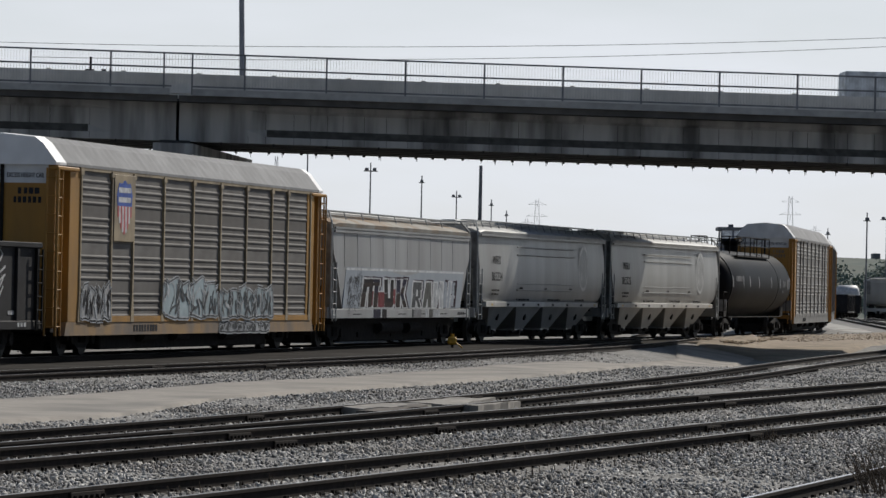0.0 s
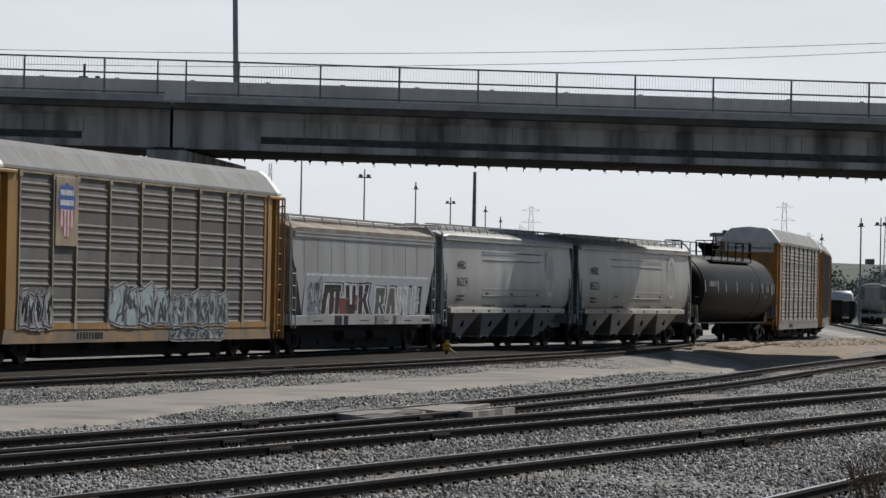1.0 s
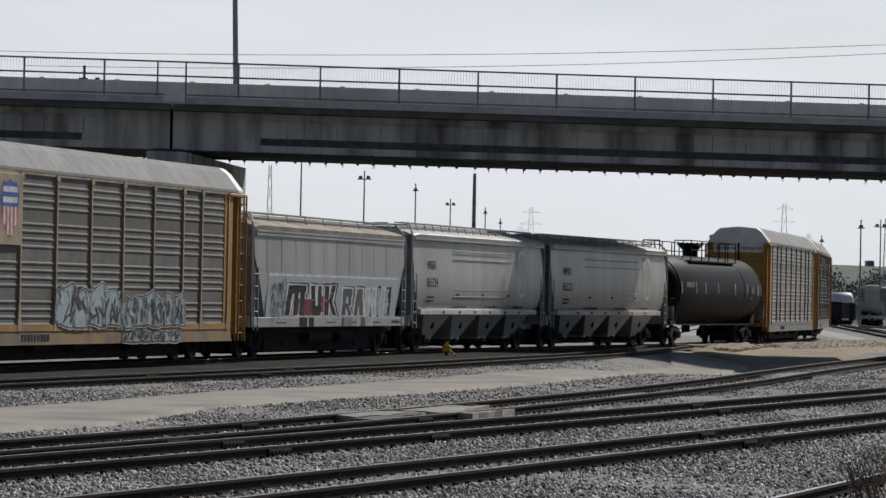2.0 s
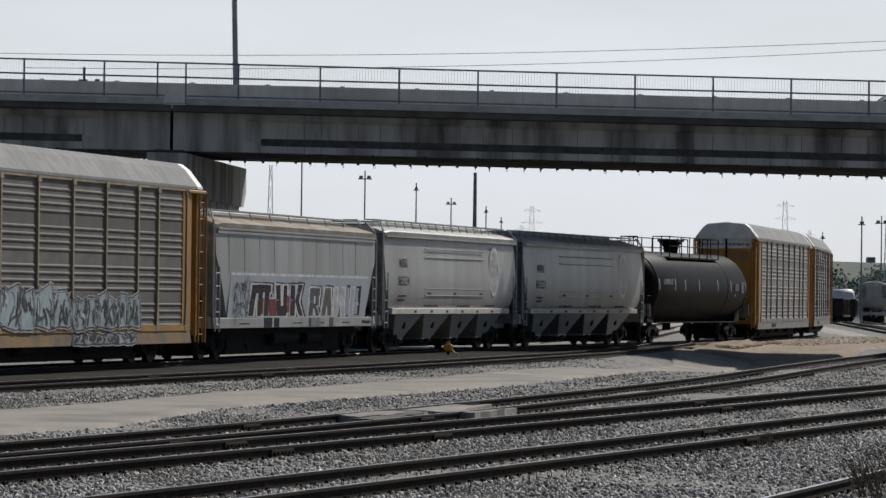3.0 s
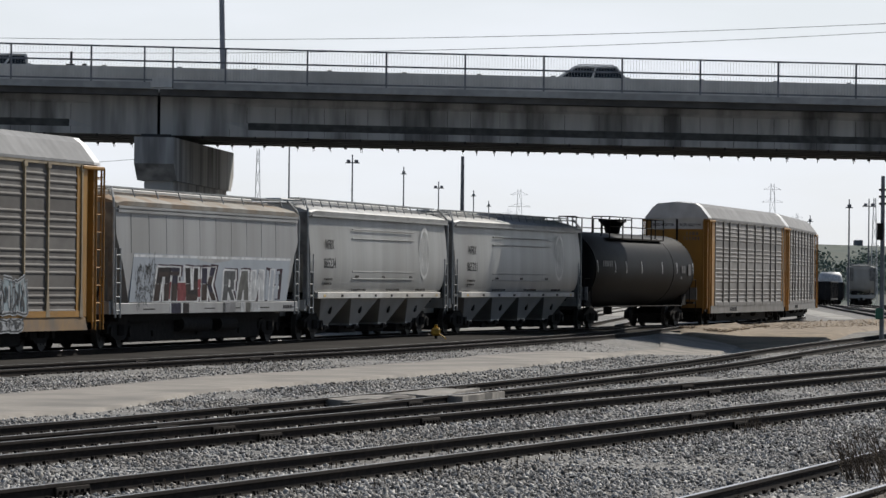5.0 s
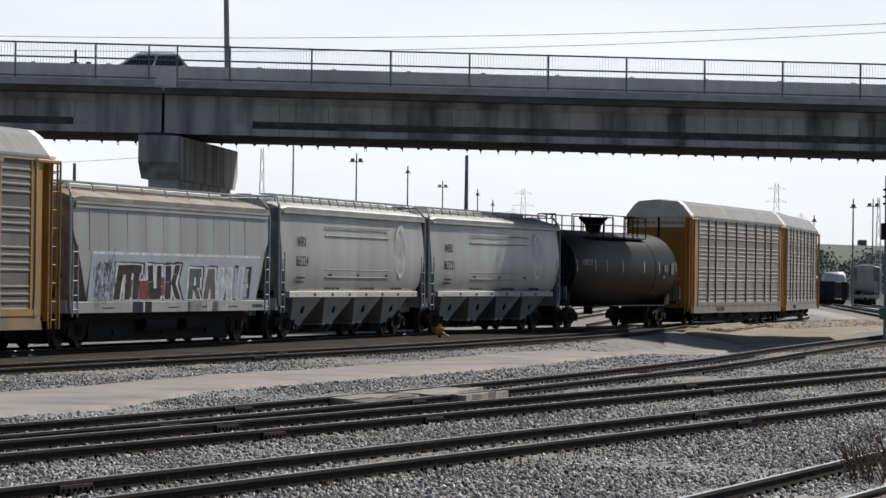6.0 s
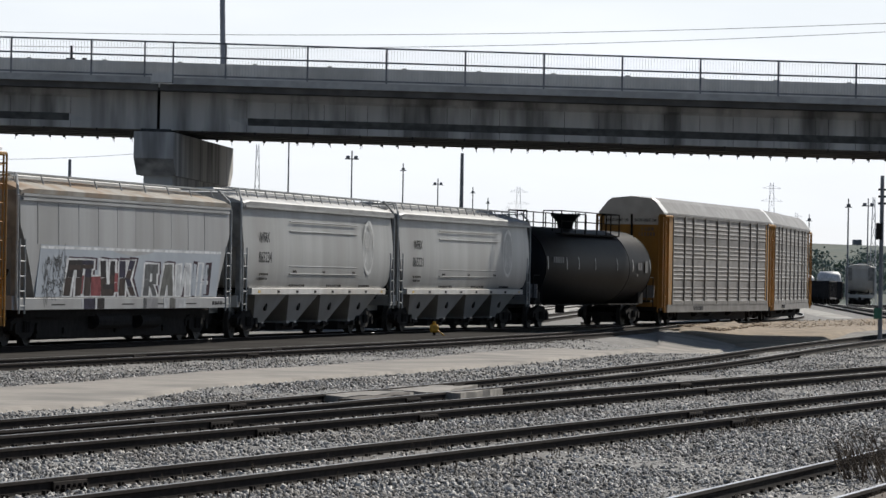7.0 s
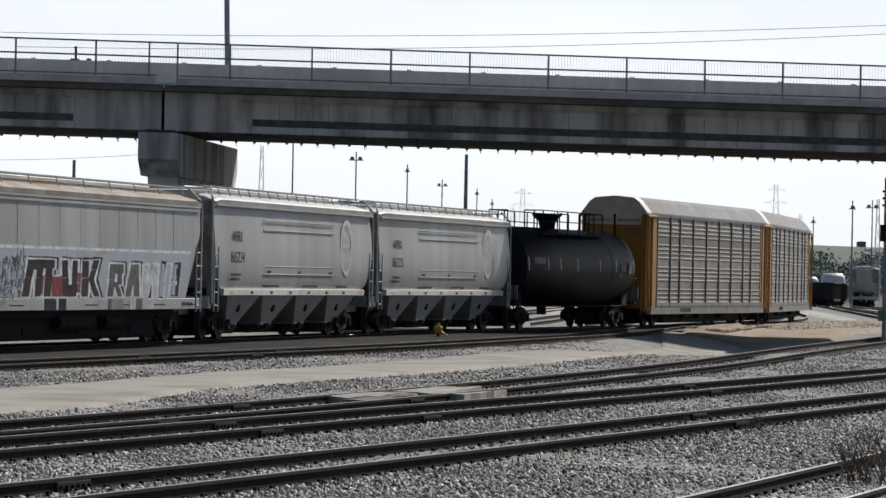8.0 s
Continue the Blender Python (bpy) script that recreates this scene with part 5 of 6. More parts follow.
        for k in range(80):
            x, z = r.uniform(-8.0, -6.1), r.uniform(1.34, 2.30)
            pts = [(x, z)]
            for _ in range(4):
                pts.append((pts[-1][0] + r.uniform(-0.12, 0.16), pts[-1][1] + r.uniform(-0.16, 0.16)))
            ribbon(ink, pts, 0.014, -1.533)
        tagged(part("graffiti", ink, SPRAY_GREY, car, "fine scribbled spray writing"), kind="stuff")
        for x, w, paint in ((-4.62, 0.14, SPRAY_PALE), (-4.44, 0.95, SPRAY_NAVY), (-3.45, 0.16, SPRAY_PALE), (-3.25, 0.62, SPRAY_BLACK), (1.02, 0.22, SPRAY_GREY), (1.3, 1.1, MARK_DIM),
                            (2.95, 0.5, SPRAY_PALE), (3.6, 0.5, SPRAY_OLIVE), (4.2, 1.0, SPRAY_PALE)):
            bm = bmesh.new()
            box(bm, x, x + w, -1.537, -1.53, 0.95, 1.24)
            part("paint_drip", bm, paint, car)
        bars(car, 8.0, 9.1, 1.04, 1.14, -1.535, 4, INK, 9)
        bars(car, 7.4, 7.8, 1.9, 2.1, -1.536, 2, INK, 10)
    for x in (-(length / 2 - 2.85), length / 2 - 2.85):
        truck(car, x)
    return car


# ---- tank car ----
def tank_car(start):
    car = enrol(thing("tank_car", "black cylindrical tank car with a railed top platform", "tank car", "train cars"), start, LT, LT / 2 - 2.9)
    r0, zc, hl = 1.60, 2.50, 9.9
    bm = bmesh.new()
    secs = []
    for x, k in ((-hl, 0.05), (-hl + 0.06, 0.35), (-hl + 0.2, 0.62), (-hl + 0.45, 0.84), (-hl + 0.75, 0.96), (-hl + 1.0, 1.0), (-4, 1), (0, 1), (4, 1), (hl - 1.0, 1.0), (hl - 0.75, 0.96), (hl - 0.45, 0.84), (hl - 0.2, 0.62), (hl - 0.06, 0.35), (hl, 0.05)):
        secs.append([(x, r0 * k * math.cos(2 * math.pi * i / 40), zc + r0 * k * math.sin(2 * math.pi * i / 40)) for i in range(40)])
    loft(bm, secs)
    part("tank", bm, TANK, car, smooth=True)
    for x in (5.0, -8.95, 8.9):
        bm = bmesh.new()
        loft(bm, [[(x + dx, rr * math.cos(2 * math.pi * i / 40), zc + rr * math.sin(2 * math.pi * i / 40)) for i in range(40)] for dx, rr in ((-0.03, r0 - 0.02), (-0.03, r0 + 0.012), (0.03, r0 + 0.012), (0.03, r0 - 0.02))], caps=False)
        part("weld_band", bm, TANK, car)
    # reflective marks
    for x in (-8.7, -5.7, -3.75, -1.0, 2.8, 5.6, 8.75):
        bm = bmesh.new()
        for i in range(3):
            a, b = radians(200 - 15 - 6 * i), radians(200 - 15 - 6 * (i + 1))
            vs = [bm.verts.new((x + dx, (r0 + 0.015) * math.cos(t), zc + (r0 + 0.015) * math.sin(t))) for t in (a, b) for dx in (-0.04, 0.04)]
            bm.faces.new((vs[0], vs[1], vs[3], vs[2]))
        part("reflective_strip", bm, MARK_WHITE, car)
    bars(car, -7.9, -6.2, 2.62, 2.86, -1.62, 6, MARK_DIM, 1)
    bars(car, 6.4, 7.2, 2.4, 2.72, -1.63, 2, PLACARD_GREY, 2)
    bars(car, 6.2, 6.6, 2.12, 2.24, -1.63, 1, PLACARD_GREY, 3)
    bars(car, 7.7, 8.4, 2.3, 2.8, -1.63, 1, PLACARD_GREY, 5)
    # top platform, railing and valve housing
    bm = bmesh.new()
    rod(bm, (0.0, 0, zc + r0 - 0.1), (0.0, 0, zc + r0 + 0.28), 0.30, 20, 0.36)
    rod(bm, (0.0, 0, zc + r0 + 0.28), (0.0, 0, zc + r0 + 0.48), 0.36, 20, 0.56)
    rod(bm, (0.0, 0, zc + r0 + 0.48), (0.0, 0, zc + r0 + 0.60), 0.58, 20, 0.50)
    for k in range(8):
        a = k * math.pi / 4
        rod(bm, (0.0 + 0.6 * math.cos(a), 0.6 * math.sin(a), zc + r0 + 0.50), (0.0 + 0.6 * math.cos(a), 0.6 * math.sin(a), zc + r0 + 0.64), 0.035, 6)
    part("valve_housing", bm, TANK, car)
    for sy in (-1, 1):
        bm = bmesh.new()
        box(bm, -4.9, 4.9, min(sy * 0.65, sy * 1.12), max(sy * 0.65, sy * 1.12), zc + r0 - 0.30, zc + r0 - 0.24)
        part("platform", bm, GRIME, car)
        bm = bmesh.new()
        zt, zb = zc + r0 + 0.66, zc + r0 - 0.27
        for x in (-4.9, -2.6, -1.0, 1.0, 2.6, 4.9):
            rod(bm, (x, sy * 1.12, zb), (x, sy * 1.12, zt), 0.028, 6)
        for z in (zt, zt - 0.42):
            rod(bm, (-4.9, sy * 1.12, z), (4.9, sy * 1.12, z), 0.025, 6)
        part("railing", bm, GRIME, car)
        for sgn in (-1, 1):
            bm = bmesh.new()
            rod(bm, (sgn * 4.9, sy * 1.12, zt), (sgn * 4.9, sy * 0.35, zt), 0.028, 6)
            rod(bm, (sgn * 4.9, sy * 0.35, zt), (sgn * 4.9, sy * 0.35, zb + 0.2), 0.028, 6)
            rod(bm, (sgn * 4.9, sy * 0.75, zt), (sgn * 4.9, sy * 0.75, zb + 0.1), 0.028, 6)
            part("railing", bm, GRIME, car)
        if sy > 0:
            ladder(car, 0.0, sy * 1.66, 0.9, zc + r0 + 0.3, "x", 0.45, GRIME)
    # stub sills, saddles, end platforms
    for sgn in (-1, 1):
        bm = bmesh.new()
        box(bm, min(sgn * 6.9, sgn * 10.2), max(sgn * 6.9, sgn * 10.2), -0.3, 0.3, 0.78, 1.12)
        box(bm, min(sgn * 8.2, sgn * 9.1), max(sgn * 8.2, sgn * 9.1), -1.2, 1.2, 0.95, 1.5)
        box(bm, min(sgn * 9.7, sgn * 10.2), max(sgn * 9.7, sgn * 10.2), -1.4, 1.4, 1.0, 1.1)
        part("end_frame", bm, GRIME, car)
        for sy in (-1, 1):
            bm = bmesh.new()
            pts = [(10.2, 1.4, 0.6), (10.2, 1.4, 2.1), (9.0, 1.4, 2.1), (9.0, 1.4, 1.05)]
            for p, q in zip(pts, pts[1:]):
                rod(bm, (sgn * p[0], sy * p[1], p[2]), (sgn * q[0], sy * q[1], q[2]), 0.025, 6)
            part("grab_rail", bm, GRIME, car)
        bm = bmesh.new()
        box(bm, min(sgn * 9.95, sgn * 10.03), max(sgn * 9.95, sgn * 10.03), -1.5, -0.9, 1.2, 1.75)
        part("placard", bm, MARK_DIM, car)
        coupler(car, sgn * 10.0, sgn)
    bm = bmesh.new()
    rod(bm, (-0.7, 0, 0.55), (-0.7, 0, 1.0), 0.2, 12)
    rod(bm, (-8, -1.25, 0.92), (8, -1.25, 0.92), 0.03, 6)
    part("bottom_outlet", bm, GRIME, car)
    for x in (-7.8, 7.8):
        truck(car, x)
    return car


# ---- gondola ----
def gondola(start):
    car = enrol(thing("gondola", "dark grimy open gondola car with faded white tags", "gondola car", "train cars"), start, LN, LN / 2 - 2.6)
    hl = LN / 2 - 0.55
    for sy in (-1, 1):
        bm = bmesh.new()
        box(bm, -hl, hl, min(sy * 1.36, sy * 1.42), max(sy * 1.36, sy * 1.42), 0.75, 2.85)
        box(bm, -hl, hl, min(sy * 1.34, sy * 1.52), max(sy * 1.34, sy * 1.52), 2.78, 2.92, 0.02)
        box(bm, -hl, hl, min(sy * 1.36, sy * 1.50), max(sy * 1.36, sy * 1.50), 0.72, 0.95, 0.02)
        part("side_wall", bm, GONDOLA, car)
        for k in range(13):
            x = -hl + 0.25 + k * (2 * hl - 0.5) / 12
            bm = bmesh.new()
            box(bm, x - 0.09, x + 0.09, min(sy * 1.42, sy * 1.50), max(sy * 1.42, sy * 1.50), 0.95, 2.78, 0.015)
            part("side_stake", bm, GONDOLA, car)
        for sgn in (-1, 1):
            ladder(car, sgn * (hl - 0.3), sy * 1.55, 0.7, 2.75, "x", 0.42, GRIME, 6)
    for sgn in (-1, 1):
        bm = bmesh.new()
        box(bm, min(sgn * (hl - 0.08), sgn * hl), max(sgn * (hl - 0.08), sgn * hl), -1.4, 1.4, 0.75, 2.9)
        for y in (-0.8, 0, 0.8):
            box(bm, min(sgn * hl, sgn * (hl + 0.1)), max(sgn * hl, sgn * (hl + 0.1)), y - 0.08, y + 0.08, 0.8, 2.85)
        part("end_wall", bm, GONDOLA, car)
        coupler(car, sgn * (hl - 0.05), sgn)
    bm = bmesh.new()
    box(bm, -hl, hl, -1.38, 1.38, 0.85, 0.98)
    box(bm, -hl, hl, -0.25, 0.25, 0.6, 0.9)
    part("floor", bm, GRIME, car)
    r = random.Random(2)
    bm = bmesh.new()
    for k in range(5):
        x, z = hl - 3.4 + r.uniform(-0.2, 0.4), 1.5 + k * 0.2
        ribbon(bm, [(x, z), (x + 0.35, z + 0.3), (x + 0.1, z + 0.45), (x + 0.5, z + 0.6)], 0.035, -1.425)
    tagged(part("graffiti", bm, MARK_WHITE, car, "faded white spray tag"), kind="stuff")
    for x, z, w, n in ((hl - 4.2, 1.15, 0.7, 2), (hl - 4.2, 1.38, 0.7, 2), (hl - 2.3, 1.1, 0.5, 4), (hl - 4.0, 0.80, 0.8, 4), (hl - 1.8, 0.80, 0.7, 3)):
        bars(car, x, x + w, z, z + 0.1, -1.51 if z < 0.9 else -1.43, n, MARK_WHITE, int(z * 100))
    for x in (-(LN / 2 - 2.6), LN / 2 - 2.6):
        truck(car, x)
    return car


MID = 0.355                                       # coupling between the two grey hoppers
gondola(MID - LH - LG - LA - LN)
autorack(MID - LH - LG - LA, "galvanised and yellow autorack with a shield emblem and pale graffiti", True)
hopper(MID - LH - LG, "pale grey covered hopper with large graffiti on a painted band", "", LG, "white")
hopper(MID - LH, "light grey curved-side covered hopper with four outlet bays", "865234", LH, "grey")
hopper(MID, "light grey curved-side covered hopper next to the tank car", "865221", LH, "grey")
tank_car(MID + LH)
autorack(MID + LH + LT, "galvanised autorack with yellow ends coupled behind the tank car", False)
autorack(MID + LH + LT + LA + 0.25, "galvanised autorack with yellow ends at the rear of the train", False)

# ---- yard furniture and distance ----
def yard_light(x, y, height, r, heads, label):
    lamp = thing("yard_light", label, "light pole", "yard lights")
    z0 = level(min(y, 330)) - 0.3
    bm = bmesh.new()
    rod(bm, (x, y, z0), (x, y, z0 + height), r, 10, r * 0.6)
    part("pole", bm, POLE, lamp)
    zt = z0 + height
    if heads:
        bm = bmesh.new()
        box(bm, x - heads * 0.36, x + heads * 0.36, y - 0.05, y + 0.05, zt - 0.9, zt - 0.8)
        part("crossarm", bm, POLE, lamp)
        for k in range(heads):
            cx = x + (k - (heads - 1) / 2) * 0.8
            bm = bmesh.new()
            loft(bm, [[(cx + a * w, y + b * w - 0.15, z) for a, b in ((-1, -1), (1, -1), (1, 1), (-1, 1))] for w, z in ((0.19, zt - 0.80), (0.19, zt - 0.58), (0.14, zt - 0.52))])
            part("lamp_head", bm, POLE, lamp)
    return lamp


def at_view(px, y):
    return (px - 784) / 7489.2 * y


for px, y, h, r, heads, label in (
        (127, 230, 8.3, 0.14, 0, "dark wooden pole beyond the bridge"),
        (514, 330, 13.0, 0.09, 0, "thin dark pole in the yard"),
        (626, 430, 15.2, 0.11, 2, "yard light pole with two lamp heads"),
        (717, 505, 16.2, 0.12, 1, "yard light pole with a single lamp head"),
        (779, 560, 15.9, 0.12, 2, "yard light pole with two lamp heads far off"),
        (821, 250, 9.6, 0.16, 0, "thick dark steel pole behind the bridge"),
        (841, 600, 15.8, 0.12, 1, "yard light pole far down the yard"),
        (868, 670, 15.8, 0.13, 1, "yard light pole far down the yard"),
        (1437, 560, 12.0, 0.10, 1, "yard light pole near the far bank"),
        (1506, 430, 11.2, 0.11, 1, "yard light pole beside parked cars"),
        (1541, 470, 12.2, 0.10, 2, "yard light pole with two lamp heads")):
    yard_light(at_view(px, y), y, h, r, heads, label)

# a lamp pole that stands on the far side of the bridge deck
deck_pole = thing("lamp_pole", "tall slightly leaning grey steel pole on the bridge deck", "lamp pole")
foot = on_bridge(-8.36, 17.3, 9.36)
bm = bmesh.new()
rod(bm, foot, foot + Vector((-0.42, 0, 15.0)), 0.125, 12, 0.095)
part("pole", bm, DECK_POLE, deck_pole)
bm = bmesh.new()
box(bm, foot.x - 0.22, foot.x + 0.22, foot.y - 0.22, foot.y + 0.22, foot.z - 0.002, foot.z + 0.03)
part("base_plate", bm, DECK_POLE, deck_pole)
near_pole = thing("utility_pole", "dark utility pole with a grey box by the lead track", "utility pole")
bm = bmesh.new()
rod(bm, (15.86, 152, -0.3), (15.86, 152, 5.9), 0.085, 10, 0.07)
part("pole", bm, POLE, near_pole)
bm = bmesh.new()
for z in (4.9, 5.15, 5.4):
    rod(bm, (15.72, 152, z), (16.0, 152, z), 0.04, 8)
box(bm, 15.66, 15.86, 151.85, 152.05, 3.6, 4.2)
part("bracket", bm, GRIME, near_pole)
bm = bmesh.new()
box(bm, 15.62, 15.9, 151.8, 152.0, 0.75, 1.15, 0.03)
part("sign_box", bm, GREEN_PAINT, near_pole, "small green box on the pole")


def lattice_tower(x, y, height, width, label, arms=True):
    t = thing("power_pylon", label, "power pylon", "pylons")
    bm = bmesh.new()
    n = 8
    r = 0.05 if height > 20 else 0.03
    for sx in (-1, 1):
        for sy in (-1, 1):
            rod(bm, (x + sx * width / 2, y + sy * width / 2, 0), (x + sx * width * 0.12, y + sy * width * 0.12, height), r, 5)
    for k in range(n):
        f0, f1 = k / n, (k + 1) / n
        w0, w1 = width / 2 * (1 - 0.76 * f0), width / 2 * (1 - 0.76 * f1)
        for s in (-1, 1):
            rod(bm, (x - s * w0, y - w0, f0 * height), (x + s * w1, y - w1, f1 * height), r * 0.7, 4)
    part("mast", bm, PYLON, t)
    if arms:
        for f, w in ((0.72, 1.0), (0.84, 0.85), (0.95, 0.7)):
            bm = bmesh.new()
            rod(bm, (x - width * w, y, f * height), (x + width * w, y, f * height), r, 5)
            rod(bm, (x - width * w, y, f * height), (x, y, f * height + 1.2), r * 0.7, 5)
            rod(bm, (x + width * w, y, f * height), (x, y, f * height + 1.2), r * 0.7, 5)
            part("crossarm", bm, PYLON, t)
    return t


lattice_tower(at_view(922, 1500), 1500, 38, 4.5, "distant steel lattice power pylon in haze")
lattice_tower(at_view(904, 2100), 2100, 43, 4.5, "very distant steel lattice power pylon")
lattice_tower(at_view(1370, 1500), 1500, 41, 4.5, "distant steel lattice power pylon behind the train")
lattice_tower(at_view(1414, 2300), 2300, 46, 4.5, "very distant steel lattice power pylon")
lattice_tower(at_view(459, 420), 420, 15.5, 1.0, "slim steel lattice mast behind the bridge", False)
lattice_tower(at_view(1551, 470), 470, 12.5, 0.9, "slim lattice mast near the far bank", False)


def wire(points, r, label):
    cu = bpy.data.curves.new("overhead_wire", "CURVE")
    cu.dimensions, cu.bevel_depth, cu.bevel_resolution = "3D", r, 1
    sp = cu.splines.new("POLY")
    sp.points.add(len(points) - 1)
    for p, q in zip(sp.points, points):
        p.co = (*q, 1)
    cu.materials.append(POLE)
    return tagged(new("overhead_wire", cu), label, "wire", "overhead wires")


def sagging(px0, y0, px1, y1, far, drop):
    out = []
    for i in range(31):
        f = -0.4 + 1.8 * i / 30
        px, py = px0 + (px1 - px0) * f, y0 + (y1 - y0) * f + drop * 4 * f * (1 - f)
        out.append((at_view(px, far), far, EYE + (509.2 + 0.0158 * (px - 784) - py) / 7489.2 * far))
    return out


wire(sagging(0, 57, 1568, 39, 230, 12), 0.016, "thin black overhead wire sagging above the bridge")
wire(sagging(500, 85, 1700, 47, 230, 8), 0.016, "thin black overhead wire rising above the bridge")
wire(sagging(60, 282, 300, 268, 260, 2), 0.014, "thin black wire seen below the bridge")

# far grassy bank with shrubs
bm = bmesh.new()
secs = []
for i in range(61):
    x = -260 + i * 10
    top = 9.6 + 0.8 * noise.noise((x * 0.02, 0, 0)) - max(0, (x - 120) * 0.01)
    secs.append([(x, 560, -0.5), (x, 590, 2.2 + noise.noise((x * 0.05, 2, 0))), (x, 625, 6.0 + noise.noise((x * 0.06, 5, 0))), (x, 650, top), (x, 668, top + 0.1), (x, 720, -0.5)])
loft(bm, secs, closed=False, caps=False)
tagged(part("grass_bank", bm, GRASS_BANK, smooth=True), "long grassy embankment closing the far end of the yard", "embankment", kind="structure")


def shrubs(count, seed):
    """Clumps of leafy shrub on the slope of the bank, joined."""
    r = np.random.RandomState(seed)
    verts, faces = [], []
    for _ in range(count):
        cx, f = r.uniform(35, 95), r.rand()
        cy, cz, size = 572 + 62 * f, 0.4 + 6.6 * f, r.uniform(0.8, 2.0)
        for _ in range(90):
            p = r.normal(size=3) * (0.6, 0.5, 0.30) * size + (cx, cy, cz + size * 0.5)
            a, b = r.normal(size=(2, 3)) * 0.13
            k = len(verts)
            verts += [tuple(p - a), tuple(p + b), tuple(p + a), tuple(p - b)]
            faces.append((k, k + 1, k + 2, k + 3))
    me = bpy.data.meshes.new("shrubs")
    me.from_pydata(verts, [], faces)
    me.materials.append(LEAF)
    return tagged(new("shrubs", me), "dense green shrubs on the slope of the bank", "shrubs", kind="stuff")


shrubs(330, 9)
bm = bmesh.new()
box(bm, at_view(1523, 655) - 0.6, at_view(1523, 655) + 0.6, 654, 657, 9.2, 10.2, 0.1)
hut = part("bank_hut", bm, POLE)
tagged(hut, "small dark hut on top of the bank", "hut")

# yard control tower that shows over the tank car
tower = thing("yard_tower", "blue-grey yard control tower with a glazed cab and flat roof", "control tower")
tx, ty = 29.8, 452
bm = bmesh.new()
box(bm, tx - 1.5, tx + 1.5, ty - 1.5, ty + 1.5, 0.2, 7.3, 0.05)
part("shaft", bm, TOWER_BLUE, tower)
bm = bmesh.new()
box(bm, tx - 2.0, tx + 2.0, ty - 2.0, ty + 2.0, 7.3, 8.35, 0.05)
part("cab_base", bm, TOWER_BLUE, tower)
bm = bmesh.new()
box(bm, tx - 2.25, tx + 2.25, ty - 2.25, ty + 2.25, 9.62, 9.98, 0.05)
box(bm, tx - 1.0, tx - 0.5, ty - 0.4, ty + 0.4, 9.98, 10.3)
part("roof", bm, POLE, tower)
for sx in (-1.85, -0.62, 0.62, 1.85):
    for sy in (-1.85, 1.85):
        bm = bmesh.new()
        box(bm, tx + sx - 0.09, tx + sx + 0.09, ty + sy - 0.09, ty + sy + 0.09, 8.35, 9.62)
        part("window_post", bm, TOWER_BLUE, tower)
for sx in (-1.235, 0.0, 1.235):
    bm = bmesh.new()
    box(bm, tx + sx - 0.53, tx + sx + 0.53, ty - 1.87, ty - 1.84, 8.35, 9.62)
    part("window_pane", bm, TOWER_GLASS, tower)
bm = bmesh.new()
for z in (7.9, 8.5):
    rod(bm, (tx - 2.6, ty - 2.6, z), (tx + 2.6, ty - 2.6, z), 0.04, 6)
for k in range(7):
    rod(bm, (tx - 2.6 + k * 0.866, ty - 2.6, 7.35), (tx - 2.6 + k * 0.866, ty - 2.6, 8.5), 0.03, 6)
box(bm, tx - 2.7, tx + 2.7, ty - 2.7, ty - 1.9, 7.25, 7.37)
part("gallery", bm, POLE, tower)

# parked cars far down the yard
by_name = {o.name: o for o in scene.objects}
far_hopper = copy_thing(by_name["covered_hopper.001"], pose(44.9, 452, level(330) - 0.1, 0, 0, 84.6))
tagged(far_hopper, "grey covered hopper parked far down the yard", "hopper car", "parked cars")
for x, y, turn in ((45.5, 505, 82), (49.0, 530, 84)):
    far_car = copy_thing(by_name["gondola"], pose(x, y, level(330) - 0.15, 0, 0, turn))
    tagged(far_car, "dark gondola parked in front of the grassy bank", "gondola car", "parked cars")


def storage_tank(x, y, r, half, z):
    t = thing("storage_tank", "small white horizontal storage tank by the bank", "storage tank", "storage tanks")
    bm = bmesh.new()
    secs = []
    for dx, k in ((-half, 0.1), (-half + 0.15, 0.7), (-half + 0.5, 1), (half - 0.5, 1), (half - 0.15, 0.7), (half, 0.1)):
        secs.append([(x + dx, y + r * k * math.cos(2 * math.pi * i / 20), z + r * k * math.sin(2 * math.pi * i / 20)) for i in range(20)])
    loft(bm, secs)
    part("tank", bm, PAINT_WHITE, t, smooth=True)
    for dx in (-half * 0.6, half * 0.6):
        bm = bmesh.new()
        box(bm, x + dx - 0.2, x + dx + 0.2, y - r * 0.8, y + r * 0.8, 0.0, z - r * 0.5)
        part("saddle", bm, GRIME, t)


storage_tank(50.2, 545, 1.2, 1.6, 3.4)
storage_tank(47.0, 545, 1.0, 1.4, 3.1)

# switch stand with a yellow target beside the siding
stand = thing("switch_stand", "yellow switch stand beside the siding", "switch stand")
sx, sy = -0.14, 148.5
sz = level(sy)
bm = bmesh.new()
box(bm, sx - 0.22, sx + 0.22, sy - 0.3, sy + 0.3, sz - 0.17, sz - 0.08, 0.01)
rod(bm, (sx, sy, sz - 0.1), (sx, sy, sz + 0.15), 0.05, 8)
part("base", bm, GRIME, stand)
bm = bmesh.new()
box(bm, sx - 0.16, sx + 0.16, sy - 0.14, sy + 0.14, sz + 0.02, sz + 0.30, 0.06)
rod(bm, (sx, sy, sz + 0.28), (sx, sy, sz + 0.40), 0.06, 8)
part("housing", bm, SAFETY_YELLOW, stand)
bm = bmesh.new()
rod(bm, (sx + 0.1, sy - 0.1, sz + 0.1), (sx + 0.32, sy - 0.35, sz - 0.05), 0.025, 6)
